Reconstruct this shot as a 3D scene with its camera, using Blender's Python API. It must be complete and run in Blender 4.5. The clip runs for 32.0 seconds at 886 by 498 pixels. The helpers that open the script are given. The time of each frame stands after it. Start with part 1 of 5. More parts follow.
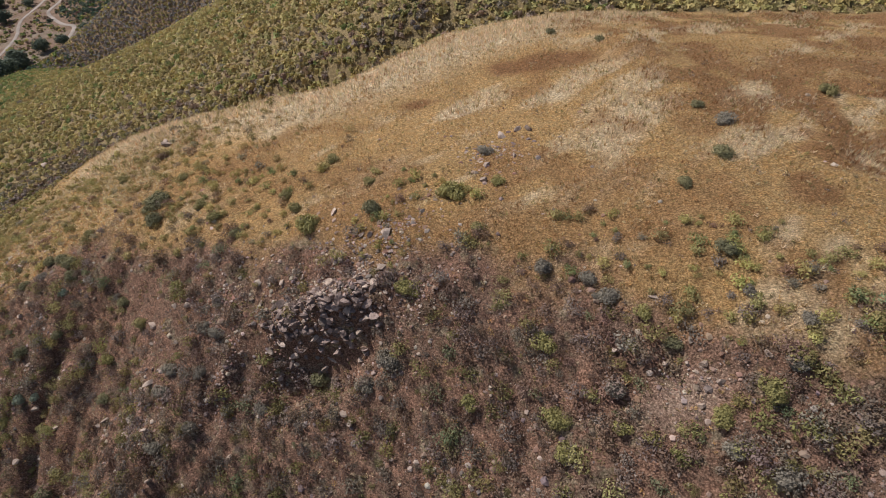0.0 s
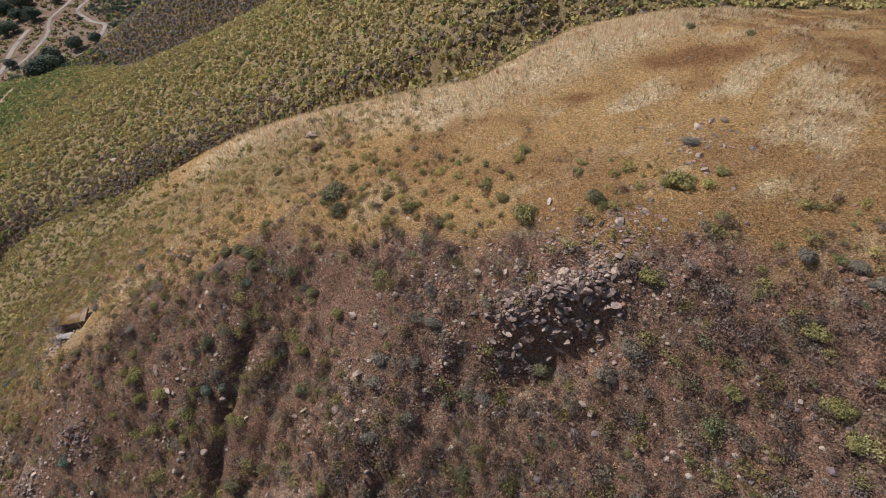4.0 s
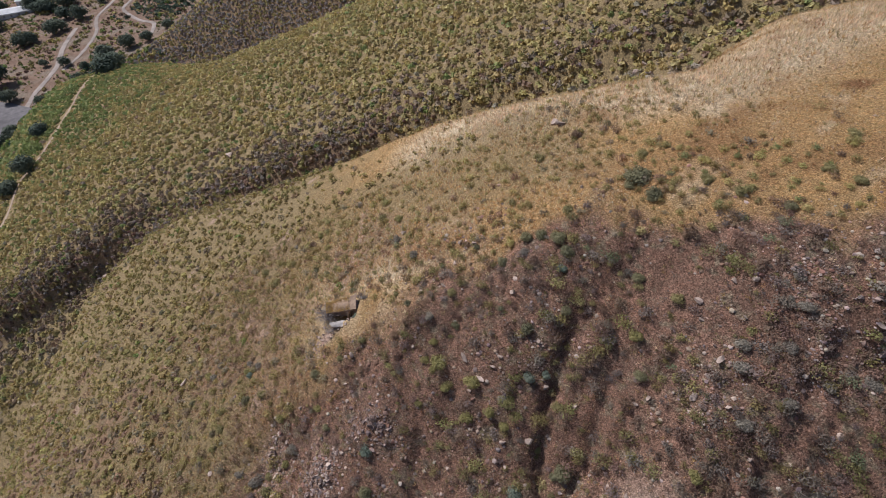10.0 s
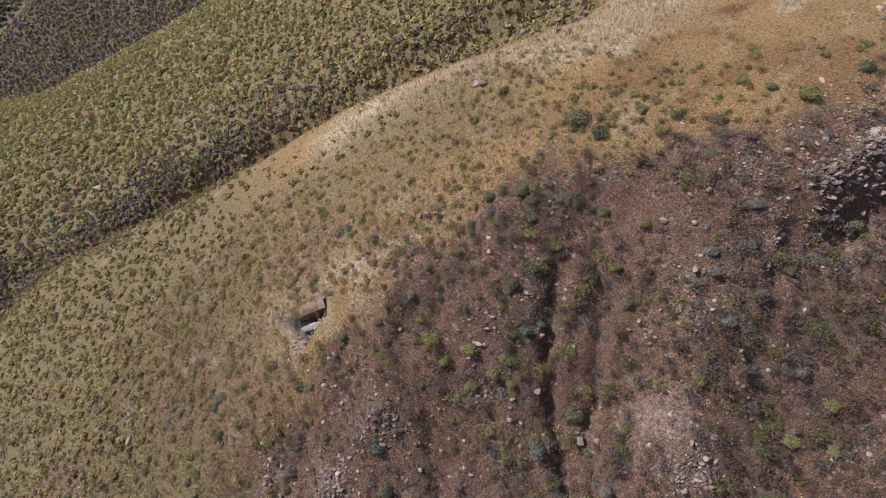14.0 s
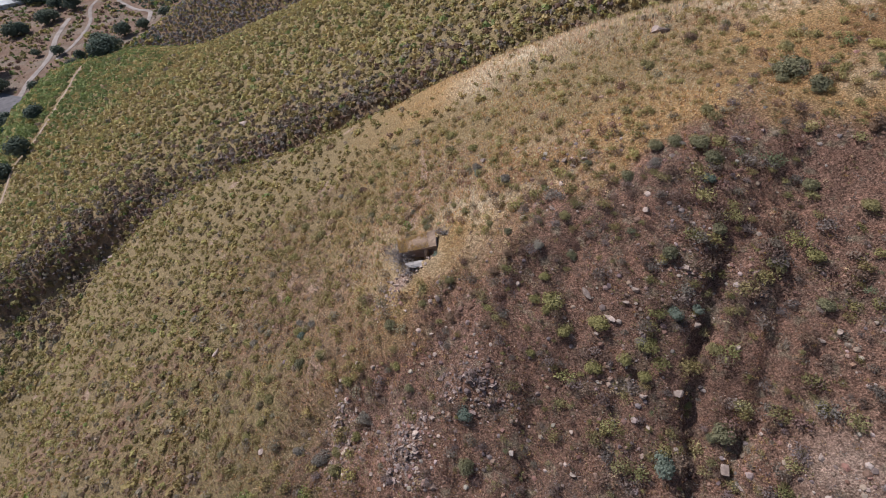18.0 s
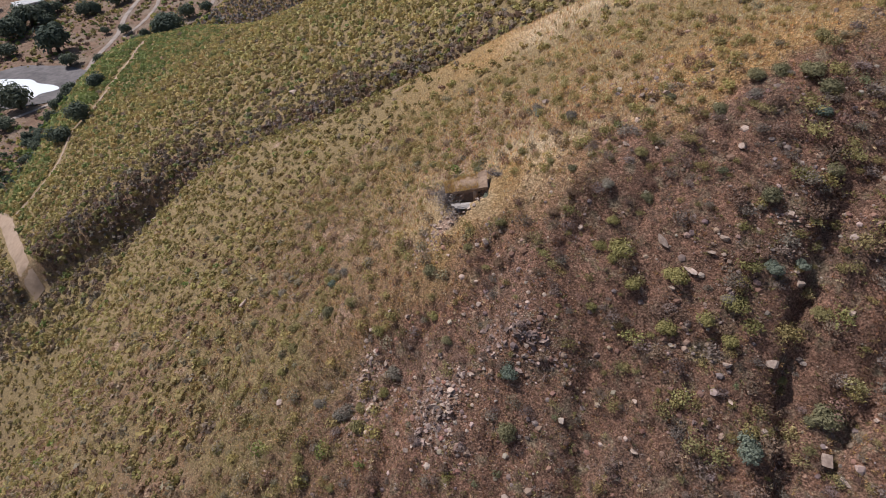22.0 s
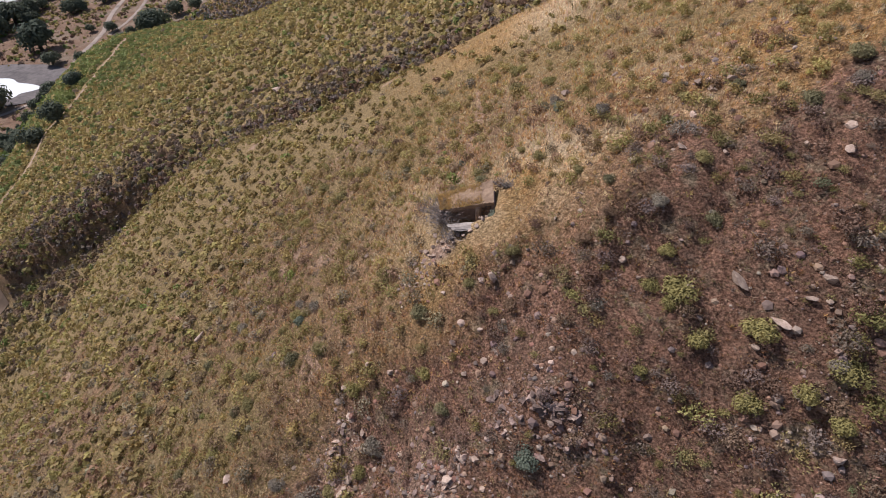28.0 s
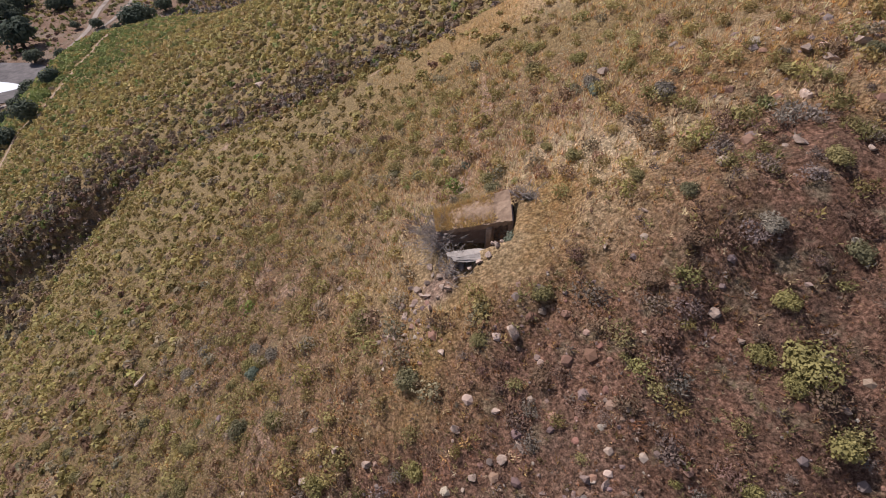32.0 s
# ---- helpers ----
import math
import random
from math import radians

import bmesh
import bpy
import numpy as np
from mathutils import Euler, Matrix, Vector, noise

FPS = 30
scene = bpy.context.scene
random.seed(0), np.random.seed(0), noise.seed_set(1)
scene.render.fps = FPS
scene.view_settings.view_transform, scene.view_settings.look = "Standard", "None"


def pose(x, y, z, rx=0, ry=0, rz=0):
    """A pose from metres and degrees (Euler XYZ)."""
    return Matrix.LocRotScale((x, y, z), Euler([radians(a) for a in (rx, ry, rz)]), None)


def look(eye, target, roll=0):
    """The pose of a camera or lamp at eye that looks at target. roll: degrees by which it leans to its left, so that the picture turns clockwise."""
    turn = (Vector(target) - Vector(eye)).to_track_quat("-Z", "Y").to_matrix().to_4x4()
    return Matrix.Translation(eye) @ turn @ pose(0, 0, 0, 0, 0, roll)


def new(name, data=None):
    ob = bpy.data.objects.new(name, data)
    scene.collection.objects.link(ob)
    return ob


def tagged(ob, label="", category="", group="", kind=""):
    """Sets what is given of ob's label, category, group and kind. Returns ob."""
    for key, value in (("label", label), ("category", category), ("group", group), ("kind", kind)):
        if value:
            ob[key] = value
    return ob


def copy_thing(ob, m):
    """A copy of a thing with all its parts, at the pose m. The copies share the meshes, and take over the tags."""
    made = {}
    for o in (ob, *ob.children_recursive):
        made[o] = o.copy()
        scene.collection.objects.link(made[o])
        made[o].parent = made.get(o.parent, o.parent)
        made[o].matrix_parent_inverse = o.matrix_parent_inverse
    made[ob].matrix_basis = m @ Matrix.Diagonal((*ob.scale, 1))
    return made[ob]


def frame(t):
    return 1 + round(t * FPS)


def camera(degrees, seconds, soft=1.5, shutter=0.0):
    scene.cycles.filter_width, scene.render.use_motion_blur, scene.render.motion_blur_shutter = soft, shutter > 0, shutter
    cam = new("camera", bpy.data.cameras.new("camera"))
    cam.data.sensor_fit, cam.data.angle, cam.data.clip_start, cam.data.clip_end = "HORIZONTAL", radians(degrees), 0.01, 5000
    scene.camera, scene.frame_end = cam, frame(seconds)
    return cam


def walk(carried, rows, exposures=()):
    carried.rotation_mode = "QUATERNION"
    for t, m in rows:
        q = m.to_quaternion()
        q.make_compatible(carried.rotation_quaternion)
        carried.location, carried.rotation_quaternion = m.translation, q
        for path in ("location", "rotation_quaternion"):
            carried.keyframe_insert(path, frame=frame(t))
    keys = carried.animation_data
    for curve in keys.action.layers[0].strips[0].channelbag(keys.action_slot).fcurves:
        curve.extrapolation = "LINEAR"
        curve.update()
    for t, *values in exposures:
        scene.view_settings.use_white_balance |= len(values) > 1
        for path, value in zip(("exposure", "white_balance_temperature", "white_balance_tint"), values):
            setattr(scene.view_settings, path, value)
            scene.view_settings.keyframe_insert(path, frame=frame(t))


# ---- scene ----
cam = camera(78.5, 32.0, 0.9)
METRES, EYE, TILT, LEAN, TURN = 90.0, 60.0, -44.5, 0.0, 0.0
ROWS = [
    (0.0, 0.0, 0.0, 0.0, 0.0, 0.0, -0.0),
    (0.5, -0.0188, 0.001, -0.0013, 0.02, 0.01, -0.04),
    (1.0, -0.0394, 0.002, -0.0032, 0.01, 0.03, -0.09),
    (1.5, -0.0613, 0.0027, -0.0049, 0.05, 0.04, -0.13),
    (2.0, -0.0848, 0.0026, -0.0057, 0.03, 0.06, -0.21),
    (2.5, -0.1093, 0.0024, -0.0062, 0.0, 0.1, -0.25),
    (3.0, -0.1347, 0.0024, -0.0072, 0.01, 0.12, -0.28),
    (3.5, -0.1608, 0.0026, -0.0092, 0.01, 0.17, -0.36),
    (5.5, -0.2689, 0.0057, -0.0151, -0.03, 0.28, -0.48),
    (6.0, -0.2965, 0.0064, -0.0163, -0.05, 0.32, -0.53),
    (6.5, -0.3239, 0.0075, -0.0185, -0.02, 0.35, -0.58),
    (7.0, -0.3511, 0.0088, -0.0211, -0.01, 0.38, -0.61),
    (7.5, -0.3772, 0.0101, -0.0242, -0.01, 0.44, -0.65),
    (8.0, -0.4028, 0.0116, -0.0267, -0.0, 0.47, -0.65),
    (8.5, -0.4276, 0.0126, -0.0281, -0.02, 0.49, -0.64),
    (9.0, -0.4526, 0.0138, -0.0297, -0.05, 0.49, -0.63),
    (9.5, -0.4773, 0.0149, -0.0311, -0.05, 0.52, -0.64),
    (10.0, -0.502, 0.0155, -0.0316, -0.04, 0.53, -0.66),
    (10.5, -0.527, 0.0159, -0.0321, -0.06, 0.54, -0.66),
    (11.0, -0.5509, 0.0161, -0.0323, -0.16, 0.57, -0.58),
    (11.5, -0.5705, 0.0157, -0.0314, -1.08, 0.52, 0.41),
    (12.0, -0.5811, 0.0164, -0.0302, -3.42, 0.34, 2.69),
    (12.5, -0.5849, 0.0199, -0.0314, -5.08, 0.17, 4.21),
    (13.0, -0.5864, 0.0253, -0.0355, -7.64, -0.17, 6.66),
    (13.5, -0.5871, 0.0321, -0.0411, -10.26, -0.65, 9.16),
    (15.5, -0.5867, 0.0709, -0.0646, -14.5, -2.03, 13.57),
    (16.0, -0.5893, 0.0829, -0.0716, -11.78, -1.25, 11.16),
    (16.5, -0.5917, 0.0948, -0.079, -8.26, -0.43, 7.92),
    (17.0, -0.5937, 0.1059, -0.0875, -5.1, 0.2, 4.93),
    (17.5, -0.5954, 0.1166, -0.0953, -2.41, 0.53, 2.37),
    (18.0, -0.5972, 0.1261, -0.1041, -0.49, 0.77, 0.47),
    (18.5, -0.598, 0.1338, -0.1123, -0.32, 0.85, 0.37),
    (19.0, -0.5991, 0.1414, -0.1201, 0.42, 0.86, -0.3),
    (19.5, -0.6001, 0.15, -0.1293, 1.28, 0.96, -1.12),
    (20.0, -0.6008, 0.1573, -0.1375, 1.62, 1.05, -1.4),
    (20.5, -0.6012, 0.1645, -0.1441, 2.52, 1.09, -2.28),
    (21.0, -0.6025, 0.1721, -0.1497, 4.0, 1.06, -3.69),
    (21.5, -0.603, 0.1789, -0.1547, 3.97, 1.13, -3.66),
    (22.0, -0.6028, 0.1826, -0.1558, 3.75, 1.1, -3.43),
    (22.5, -0.603, 0.1862, -0.155, 3.75, 1.08, -3.45),
    (23.0, -0.6034, 0.1908, -0.1531, 3.77, 1.07, -3.51),
    (23.5, -0.6038, 0.1967, -0.1512, 3.77, 1.1, -3.53),
    (24.0, -0.6043, 0.2032, -0.1492, 3.78, 1.11, -3.55),
    (24.5, -0.6048, 0.2105, -0.1468, 3.79, 1.13, -3.52),
    (25.0, -0.605, 0.2192, -0.1453, 3.76, 1.17, -3.53),
    (25.5, -0.6052, 0.2293, -0.1443, 3.75, 1.17, -3.52),
    (27.5, -0.6073, 0.2727, -0.1362, 3.63, 1.2, -3.35),
    (28.0, -0.6079, 0.284, -0.1329, 3.55, 1.2, -3.27),
    (28.5, -0.6087, 0.2964, -0.1303, 3.53, 1.21, -3.25),
    (29.0, -0.6099, 0.3092, -0.1276, 3.49, 1.22, -3.21),
    (29.5, -0.611, 0.3224, -0.1251, 3.46, 1.22, -3.19),
    (30.0, -0.6119, 0.3355, -0.1225, 3.45, 1.22, -3.15),
    (30.5, -0.6126, 0.3471, -0.1203, 3.42, 1.24, -3.13),
    (31.0, -0.6133, 0.3589, -0.1179, 3.41, 1.23, -3.1),
    (31.5, -0.614, 0.3706, -0.1158, 3.41, 1.22, -3.07),
    (32.0, -0.6147, 0.3821, -0.1141, 3.39, 1.25, -3.04),
]
walk(cam, [(t, pose(0, 0, EYE, TILT, LEAN, TURN) @ pose(METRES * x, METRES * y, METRES * z, 90 + pitch, roll, yaw)) for t, x, y, z, yaw, pitch, roll in ROWS],
     exposures=((0.0, -0.04, 5980, 10), (6.0, -0.05, 5810, 11), (9.0, -0.06, 5660, 13), (12.0, -0.09, 5570, 14), (16.0, -0.05, 5440, 14), (20.0, -0.04, 5760, 14), (25.0, 0.02, 5950, 17), (32.0, 0.0, 6080, 19)))

# ---- light ----
SUN_TO = Vector((-0.58, 0.32, 0.75)).normalized()
world = bpy.data.worlds.new("sky")
scene.world = world
world.use_nodes = True
wn = world.node_tree
sky = wn.nodes.new("ShaderNodeTexSky")
sky.sky_type = 'NISHITA'
sky.sun_disc = False
sky.sun_elevation = math.asin(SUN_TO.z)
sky.sun_rotation = math.atan2(SUN_TO.x, SUN_TO.y)
sky.air_density, sky.dust_density, sky.altitude = 1.0, 2.5, 300
wn.links.new(sky.outputs[0], wn.nodes["Background"].inputs[0])
wn.nodes["Background"].inputs[1].default_value = 0.082
sun_data = bpy.data.lights.new("sun", 'SUN')
sun_data.energy, sun_data.angle, sun_data.color = 4.6, radians(1.2), (1.0, 0.94, 0.85)
sun = new("sun", sun_data)
sun.matrix_world = look(SUN_TO * 200, (0, 0, 0))
scene.view_settings.exposure = 0.0


# ---- noise and landform ----
def lattice(ix, iy, seed):
    n = (ix.astype(np.int64) * 374761393 + iy.astype(np.int64) * 668265263 + seed * 974634777) & 0xFFFFFFFF
    n = ((n ^ (n >> 13)) * 1274126177) & 0xFFFFFFFF
    return ((n ^ (n >> 16)) & 0xFFFFFF) / float(0xFFFFFF)


def value_noise(x, y, size, seed=0):
    x, y = np.asarray(x, float) / size + 1000.0, np.asarray(y, float) / size + 1000.0
    ix, iy = np.floor(x), np.floor(y)
    fx, fy = x - ix, y - iy
    fx, fy = fx * fx * (3 - 2 * fx), fy * fy * (3 - 2 * fy)
    a, b = lattice(ix, iy, seed), lattice(ix + 1, iy, seed)
    c, d = lattice(ix, iy + 1, seed), lattice(ix + 1, iy + 1, seed)
    return (a + (b - a) * fx) * (1 - fy) + (c + (d - c) * fx) * fy


def fbm(x, y, size, seed=0, octaves=3):
    total, amp, norm = 0.0, 1.0, 0.0
    for k in range(octaves):
        total = total + amp * value_noise(x, y, size / 2 ** k, seed + 17 * k)
        norm += amp
        amp *= 0.5
    return total / norm


def smooth(a, b, v):
    t = np.clip((v - a) / (b - a), 0, 1)
    return t * t * (3 - 2 * t)


def soft_min(a, b, k):
    return -k * np.logaddexp(-a / k, -b / k)


def soft_max(a, b, k):
    return k * np.logaddexp(a / k, b / k)


def quadric(c, x, y):
    x, y = x / 100, y / 100
    return c[0] + c[1] * x + c[2] * y + c[3] * x * x + c[4] * x * y + c[5] * y * y


SPUR_TOP = (33.88, 29.22, 7.67, -36.08, -26.23, -16.8)
SPUR_FACE = (19.04, 54.37, 21.37, 26.66, 1.64, 152.53)
FAR_SLOPE = (-4.01, 69.64, 57.65, 7.9, -5.92, -19.12)
# swells and hollows on the spur: x, y, half length, half width, height
SWELLS = [
    (-54.0, 34.0, 7.0, 5.0, 0.8),
    (-57.2, 35.9, 2.4, 2.2, 0.9),
    (-47.5, 31.5, 4.0, 3.0, 1.6),
    (-60.5, 23.0, 5.0, 3.5, -2.2),
    (-26.0, 16.0, 4.5, 6.0, 1.8),
    (-9.0, 25.0, 4.0, 1.2, 1.4),
    (-9.0, 22.2, 4.6, 1.7, -3.5),
    (-57.0, 21.5, 1.6, 2.5, 0.9),
    (-51.5, 23.5, 2.0, 1.6, 0.7),
    (-29.0, 13.0, 3.0, 3.0, 1.0),
    (-50.0, 58.0, 8.0, 6.0, -1.0),
]
# broader rises and dips, on the spur and on the slope beyond the ravine
SPUR_SWELLS = [
    (-80.0, 60.1, 25.0, 25.0, -2.0),
    (-80.0, 60.1, 17.0, 17.0, -1.3),
    (-68.0, 60.1, 17.0, 17.0, -1.1),
    (-42.2, 40.0, 11.0, 6.6, 0.8),
    (-0.9, 51.3, 11.0, 17.6, -0.8),
    (-0.9, 51.3, 17.0, 10.2, -1.3),
    (-27.8, 26.6, 7.0, 7.0, -1.3),
    (-15.3, 78.0, 4.5, 7.0, 2.6),
    (9.7, 32.6, 11.0, 17.6, -0.7),
    (-6.0, 23.5, 4.0, 2.4, 1.2),
    (-21.7, 18.4, 4.0, 6.4, 1.7),
    (-29.6, 30.9, 4.0, 2.4, -1.3),
    (-34.5, 19.1, 4.0, 2.4, -1.1),
    (20.8, 58.3, 4.0, 6.4, 1.2),
    (-48.0, 39.4, 4.0, 2.4, 1.1),
    (-45.6, 29.4, 4.0, 2.4, -0.7),
    (-32.2, 37.5, 7.0, 4.2, 0.8),
    (-60.8, 31.4, 6.0, 4.2, 0.8),
    (-98.2, 30.0, 11.0, 11.0, 1.4),
]
SLOPE_SWELLS = [
    (-71.7, 98.7, 40.0, 40.0, -0.5),
    (-71.7, 98.7, 40.0, 24.0, -1.4),
    (-97.0, 101.6, 25.0, 15.0, -1.4),
    (-112.1, 94.8, 10.0, 16.0, -2.2),
    (-132.3, 122.4, 25.0, 25.0, 1.1),
    (-48.4, 106.1, 40.0, 64.0, -0.7),
    (-136.4, 114.4, 25.0, 40.0, 1.1),
    (-23.1, 100.0, 10.0, 16.0, -1.0),
]
RAVINE = ((-165.0, 70.0), (-150.0, 78.0), (-125.0, 87.0), (-90.0, 89.5), (-55.0, 90.0), (-30.0, 86.0), (-15.0, 81.0), (0.0, 84.0))
# rills washed into the face: points down the slope, depth, width
RILLS = [
    (((-34.6, 27.5), (-35.4, 25.0), (-36.0, 22.5), (-36.6, 20.0), (-37.1, 17.0), (-37.4, 11.0)), 1.1, 0.6),
    (((-30.8, 25.0), (-32.0, 21.7), (-33.0, 19.5), (-34.6, 16.5), (-35.6, 11.0)), 0.7, 0.5),
    (((-57.2, 26.0), (-58.2, 23.5), (-59.0, 20.0), (-60.0, 14.0)), 0.5, 0.6),
    (((-47.0, 23.0), (-47.5, 19.0), (-48.0, 12.0)), 0.5, 0.6),
    (((-22.0, 19.0), (-21.0, 14.0), (-20.5, 9.0)), 0.7, 0.9),
    (RAVINE, 2.0, 3.0),
]


POND = (-264.0, 212.0, -75.0)


def line_distance(x, y, points):
    best = np.full_like(x, 1e9)
    for (ax, ay), (bx, by) in zip(points, points[1:]):
        dx, dy = bx - ax, by - ay
        k = np.clip(((x - ax) * dx + (y - ay) * dy) / (dx * dx + dy * dy), 0, 1)
        best = np.minimum(best, np.hypot(x - ax - k * dx, y - ay - k * dy))
    return best


def swell_sum(swells, x, y):
    return sum(hgt * np.exp(-((x - sx) / rx) ** 2 - ((y - sy) / ry) ** 2) for sx, sy, rx, ry, hgt in swells)


def spur_parts(x, y):
    xs = soft_min(x, np.full_like(x, 28.0), 4.0)
    yf = soft_max(y, np.full_like(y, 9.0), 1.0)
    top = quadric(SPUR_TOP, xs, y)
    rim = np.interp(x, (-125, -110, -92, -80, -60, -45, -30, -13, -7, 2, 14, 30), (94, 90, 81, 76, 70, 67.5, 64, 62, 67, 77, 85, 92))
    top = top - 1.0 * 3.5 * np.logaddexp(0, (y - rim) / 3.5)
    face = quadric(SPUR_FACE, np.clip(xs, -130, 40), yf) - 0.45 * (yf - y)
    g = swell_sum(SWELLS, x, y) + swell_sum(SPUR_SWELLS, x, y)
    return top + g, face + g


def far_slope(x, y):
    xb = soft_min(x, np.full_like(x, -6.0), 5.0)
    return quadric(FAR_SLOPE, np.clip(xb, -330, 60), np.clip(y, 40, 330)) + swell_sum(SLOPE_SWELLS, x, y)


def valley_floor(x, y):
    return -72.0 + 0.09 * np.clip(x + 240, -110, 110) + 0.02 * np.clip(y - 280, -200, 200)


def far_spur(x, y):
    # crest runs from its foot at the road up to the east
    ax, ay, az = -196.0, 264.0, -62.0
    ux, uy = 0.955, 0.295
    s = (x - ax) * ux + (y - ay) * uy
    d = -(x - ax) * uy + (y - ay) * ux
    crest = az + 0.62 * np.clip(s, -30, 160)
    return crest - 0.8 * (np.sqrt(d * d + 16) - 4) * np.where(d < 0, 1.0, 0.8)


def landform(x, y):
    x, y = np.asarray(x, float), np.asarray(y, float)
    top, face = spur_parts(x, y)
    spur = soft_min(top, face, 2.0)
    slope = far_slope(x, y)
    slope = slope - 0.33 * 10 * np.logaddexp(0, (y - 161 + 0.1 * (x + 70) - 44 * smooth(-125, -190, x)) / 10)
    edge = -184.0 - 0.36 * np.clip(y - 140, 0, 110)
    slope = slope - 0.6 * 5.0 * np.logaddexp(0, (edge - x) / 5.0)
    north = y - np.interp(x, [p[0] for p in RAVINE], [p[1] for p in RAVINE])
    slope = slope + 3.6 * smooth(0.5, 6.5, north) * (1 - smooth(9, 32, north)) * smooth(-175, -150, x) * (0.25 + 0.75 * smooth(-45, -80, x)) * (1 - smooth(-20, 0, x))
    z = soft_max(spur, slope, 0.8)
    z = soft_max(z, far_spur(x, y), 2.0)
    z = soft_max(z, valley_floor(x, y), 2.0)
    return z


def ground(x, y):
    x, y = np.asarray(x, float), np.asarray(y, float)
    z = landform(x, y)
    hill = smooth(-66, -50, z)
    z = z + hill * (1.0 * (fbm(x, y, 11, 3) - 0.5) + 0.55 * (fbm(x, y, 2.6, 9, 3) - 0.5))
    # small gullies and ledges on the steep south face
    face = face_mask(x, y) * hill * smooth(-120, -70, x)
    across, along = 0.8 * x - 0.6 * y, 0.6 * x + 0.8 * y
    ridge = 1 - np.abs(2 * fbm(across, along * 0.28, 2.4, 61, 3) - 1)
    z = z + face * (0.75 * (ridge - 0.75) + 0.5 * (fbm(x, y, 1.3, 63, 2) - 0.5))
    wander = 0.9 * (fbm(x, y, 2.5, 5) - 0.5)
    for points, depth, width in RILLS:
        z = z - depth * np.exp(-(line_distance(x + wander, y, points) / width) ** 2)
    pit = smooth(-56.95, -56.6, x) * (1 - smooth(-54.0, -53.75, x)) * smooth(33.25, 33.8, y) * (1 - smooth(-0.15, 0.1, y - 35.2 - 0.12 * (x + 57)))
    z = z + pit * np.minimum(12.6 - z, 0)
    basin = 1 - smooth(20, 46, np.hypot(x - POND[0], (y - POND[1]) * 1.4))
    return z + basin * (POND[2] - 0.6 - z)


# the brow: north of it grass, south of it stony soil
BROW_X = (-90, -72, -66, -60, -56, -53, -49, -45, -39, -31, -24, -17, -9.5, 0.6, 6, 10, 15, 25, 40)
BROW_Y = (8, 15, 21.5, 25.8, 29.4, 30.8, 32.2, 34.6, 37.0, 37.5, 35, 32, 29, 27.2, 24.8, 22, 19, 14, 10)


def face_mask(x, y):
    x, y = np.asarray(x, float), np.asarray(y, float)
    return smooth(2.6, -2.2, y - np.interp(x, BROW_X, BROW_Y) + 9.0 * (fbm(x, y, 5, 21) - 0.5))


def spur_mask(x, y):
    """1 on the near spur, 0 beyond the ravine."""
    x, y = np.asarray(x, float), np.asarray(y, float)
    top, face = spur_parts(x, y)
    return smooth(-1.0, 1.0, np.minimum(top, face) - far_slope(x, y))


# ---- materials ----
def nodes_of(name):
    m = bpy.data.materials.new(name)
    m.use_nodes = True
    t = m.node_tree
    return m, t, t.nodes["Principled BSDF"]


def add(t, kind, **values):
    n = t.nodes.new(kind)
    for key, value in values.items():
        n.inputs[key].default_value = value
    return n


def mixed(t, fac, a, b):
    n = t.nodes.new("ShaderNodeMix")
    n.data_type = 'RGBA'
    for socket, value in ((n.inputs[0], fac), (n.inputs[6], a), (n.inputs[7], b)):
        if isinstance(value, bpy.types.NodeSocket):
            t.links.new(value, socket)
        elif isinstance(value, (int, float)):
            socket.default_value = value
        else:
            socket.default_value = (*value, 1)
    return n.outputs[2]


def ramp(t, value, lo, hi):
    n = t.nodes.new("ShaderNodeMapRange")
    n.inputs[1].default_value, n.inputs[2].default_value = lo, hi
    t.links.new(value, n.inputs[0])
    return n.outputs[0]


def texture(t, scale, detail=4.0, rough=0.6, kind="ShaderNodeTexNoise"):
    n = add(t, kind, Scale=scale)
    if kind == "ShaderNodeTexNoise":
        n.inputs["Detail"].default_value, n.inputs["Roughness"].default_value = detail, rough
    pos = t.nodes.new("ShaderNodeNewGeometry")
    t.links.new(pos.outputs["Position"], n.inputs["Vector"])
    return n.outputs[0]


def bumped(t, shader, height, distance, strength=0.6):
    b = add(t, "ShaderNodeBump", Strength=strength, Distance=distance)
    t.links.new(height, b.inputs["Height"])
    t.links.new(b.outputs[0], shader.inputs["Normal"])


def attribute(t, name):
    n = t.nodes.new("ShaderNodeAttribute")
    n.attribute_name = name
    return n


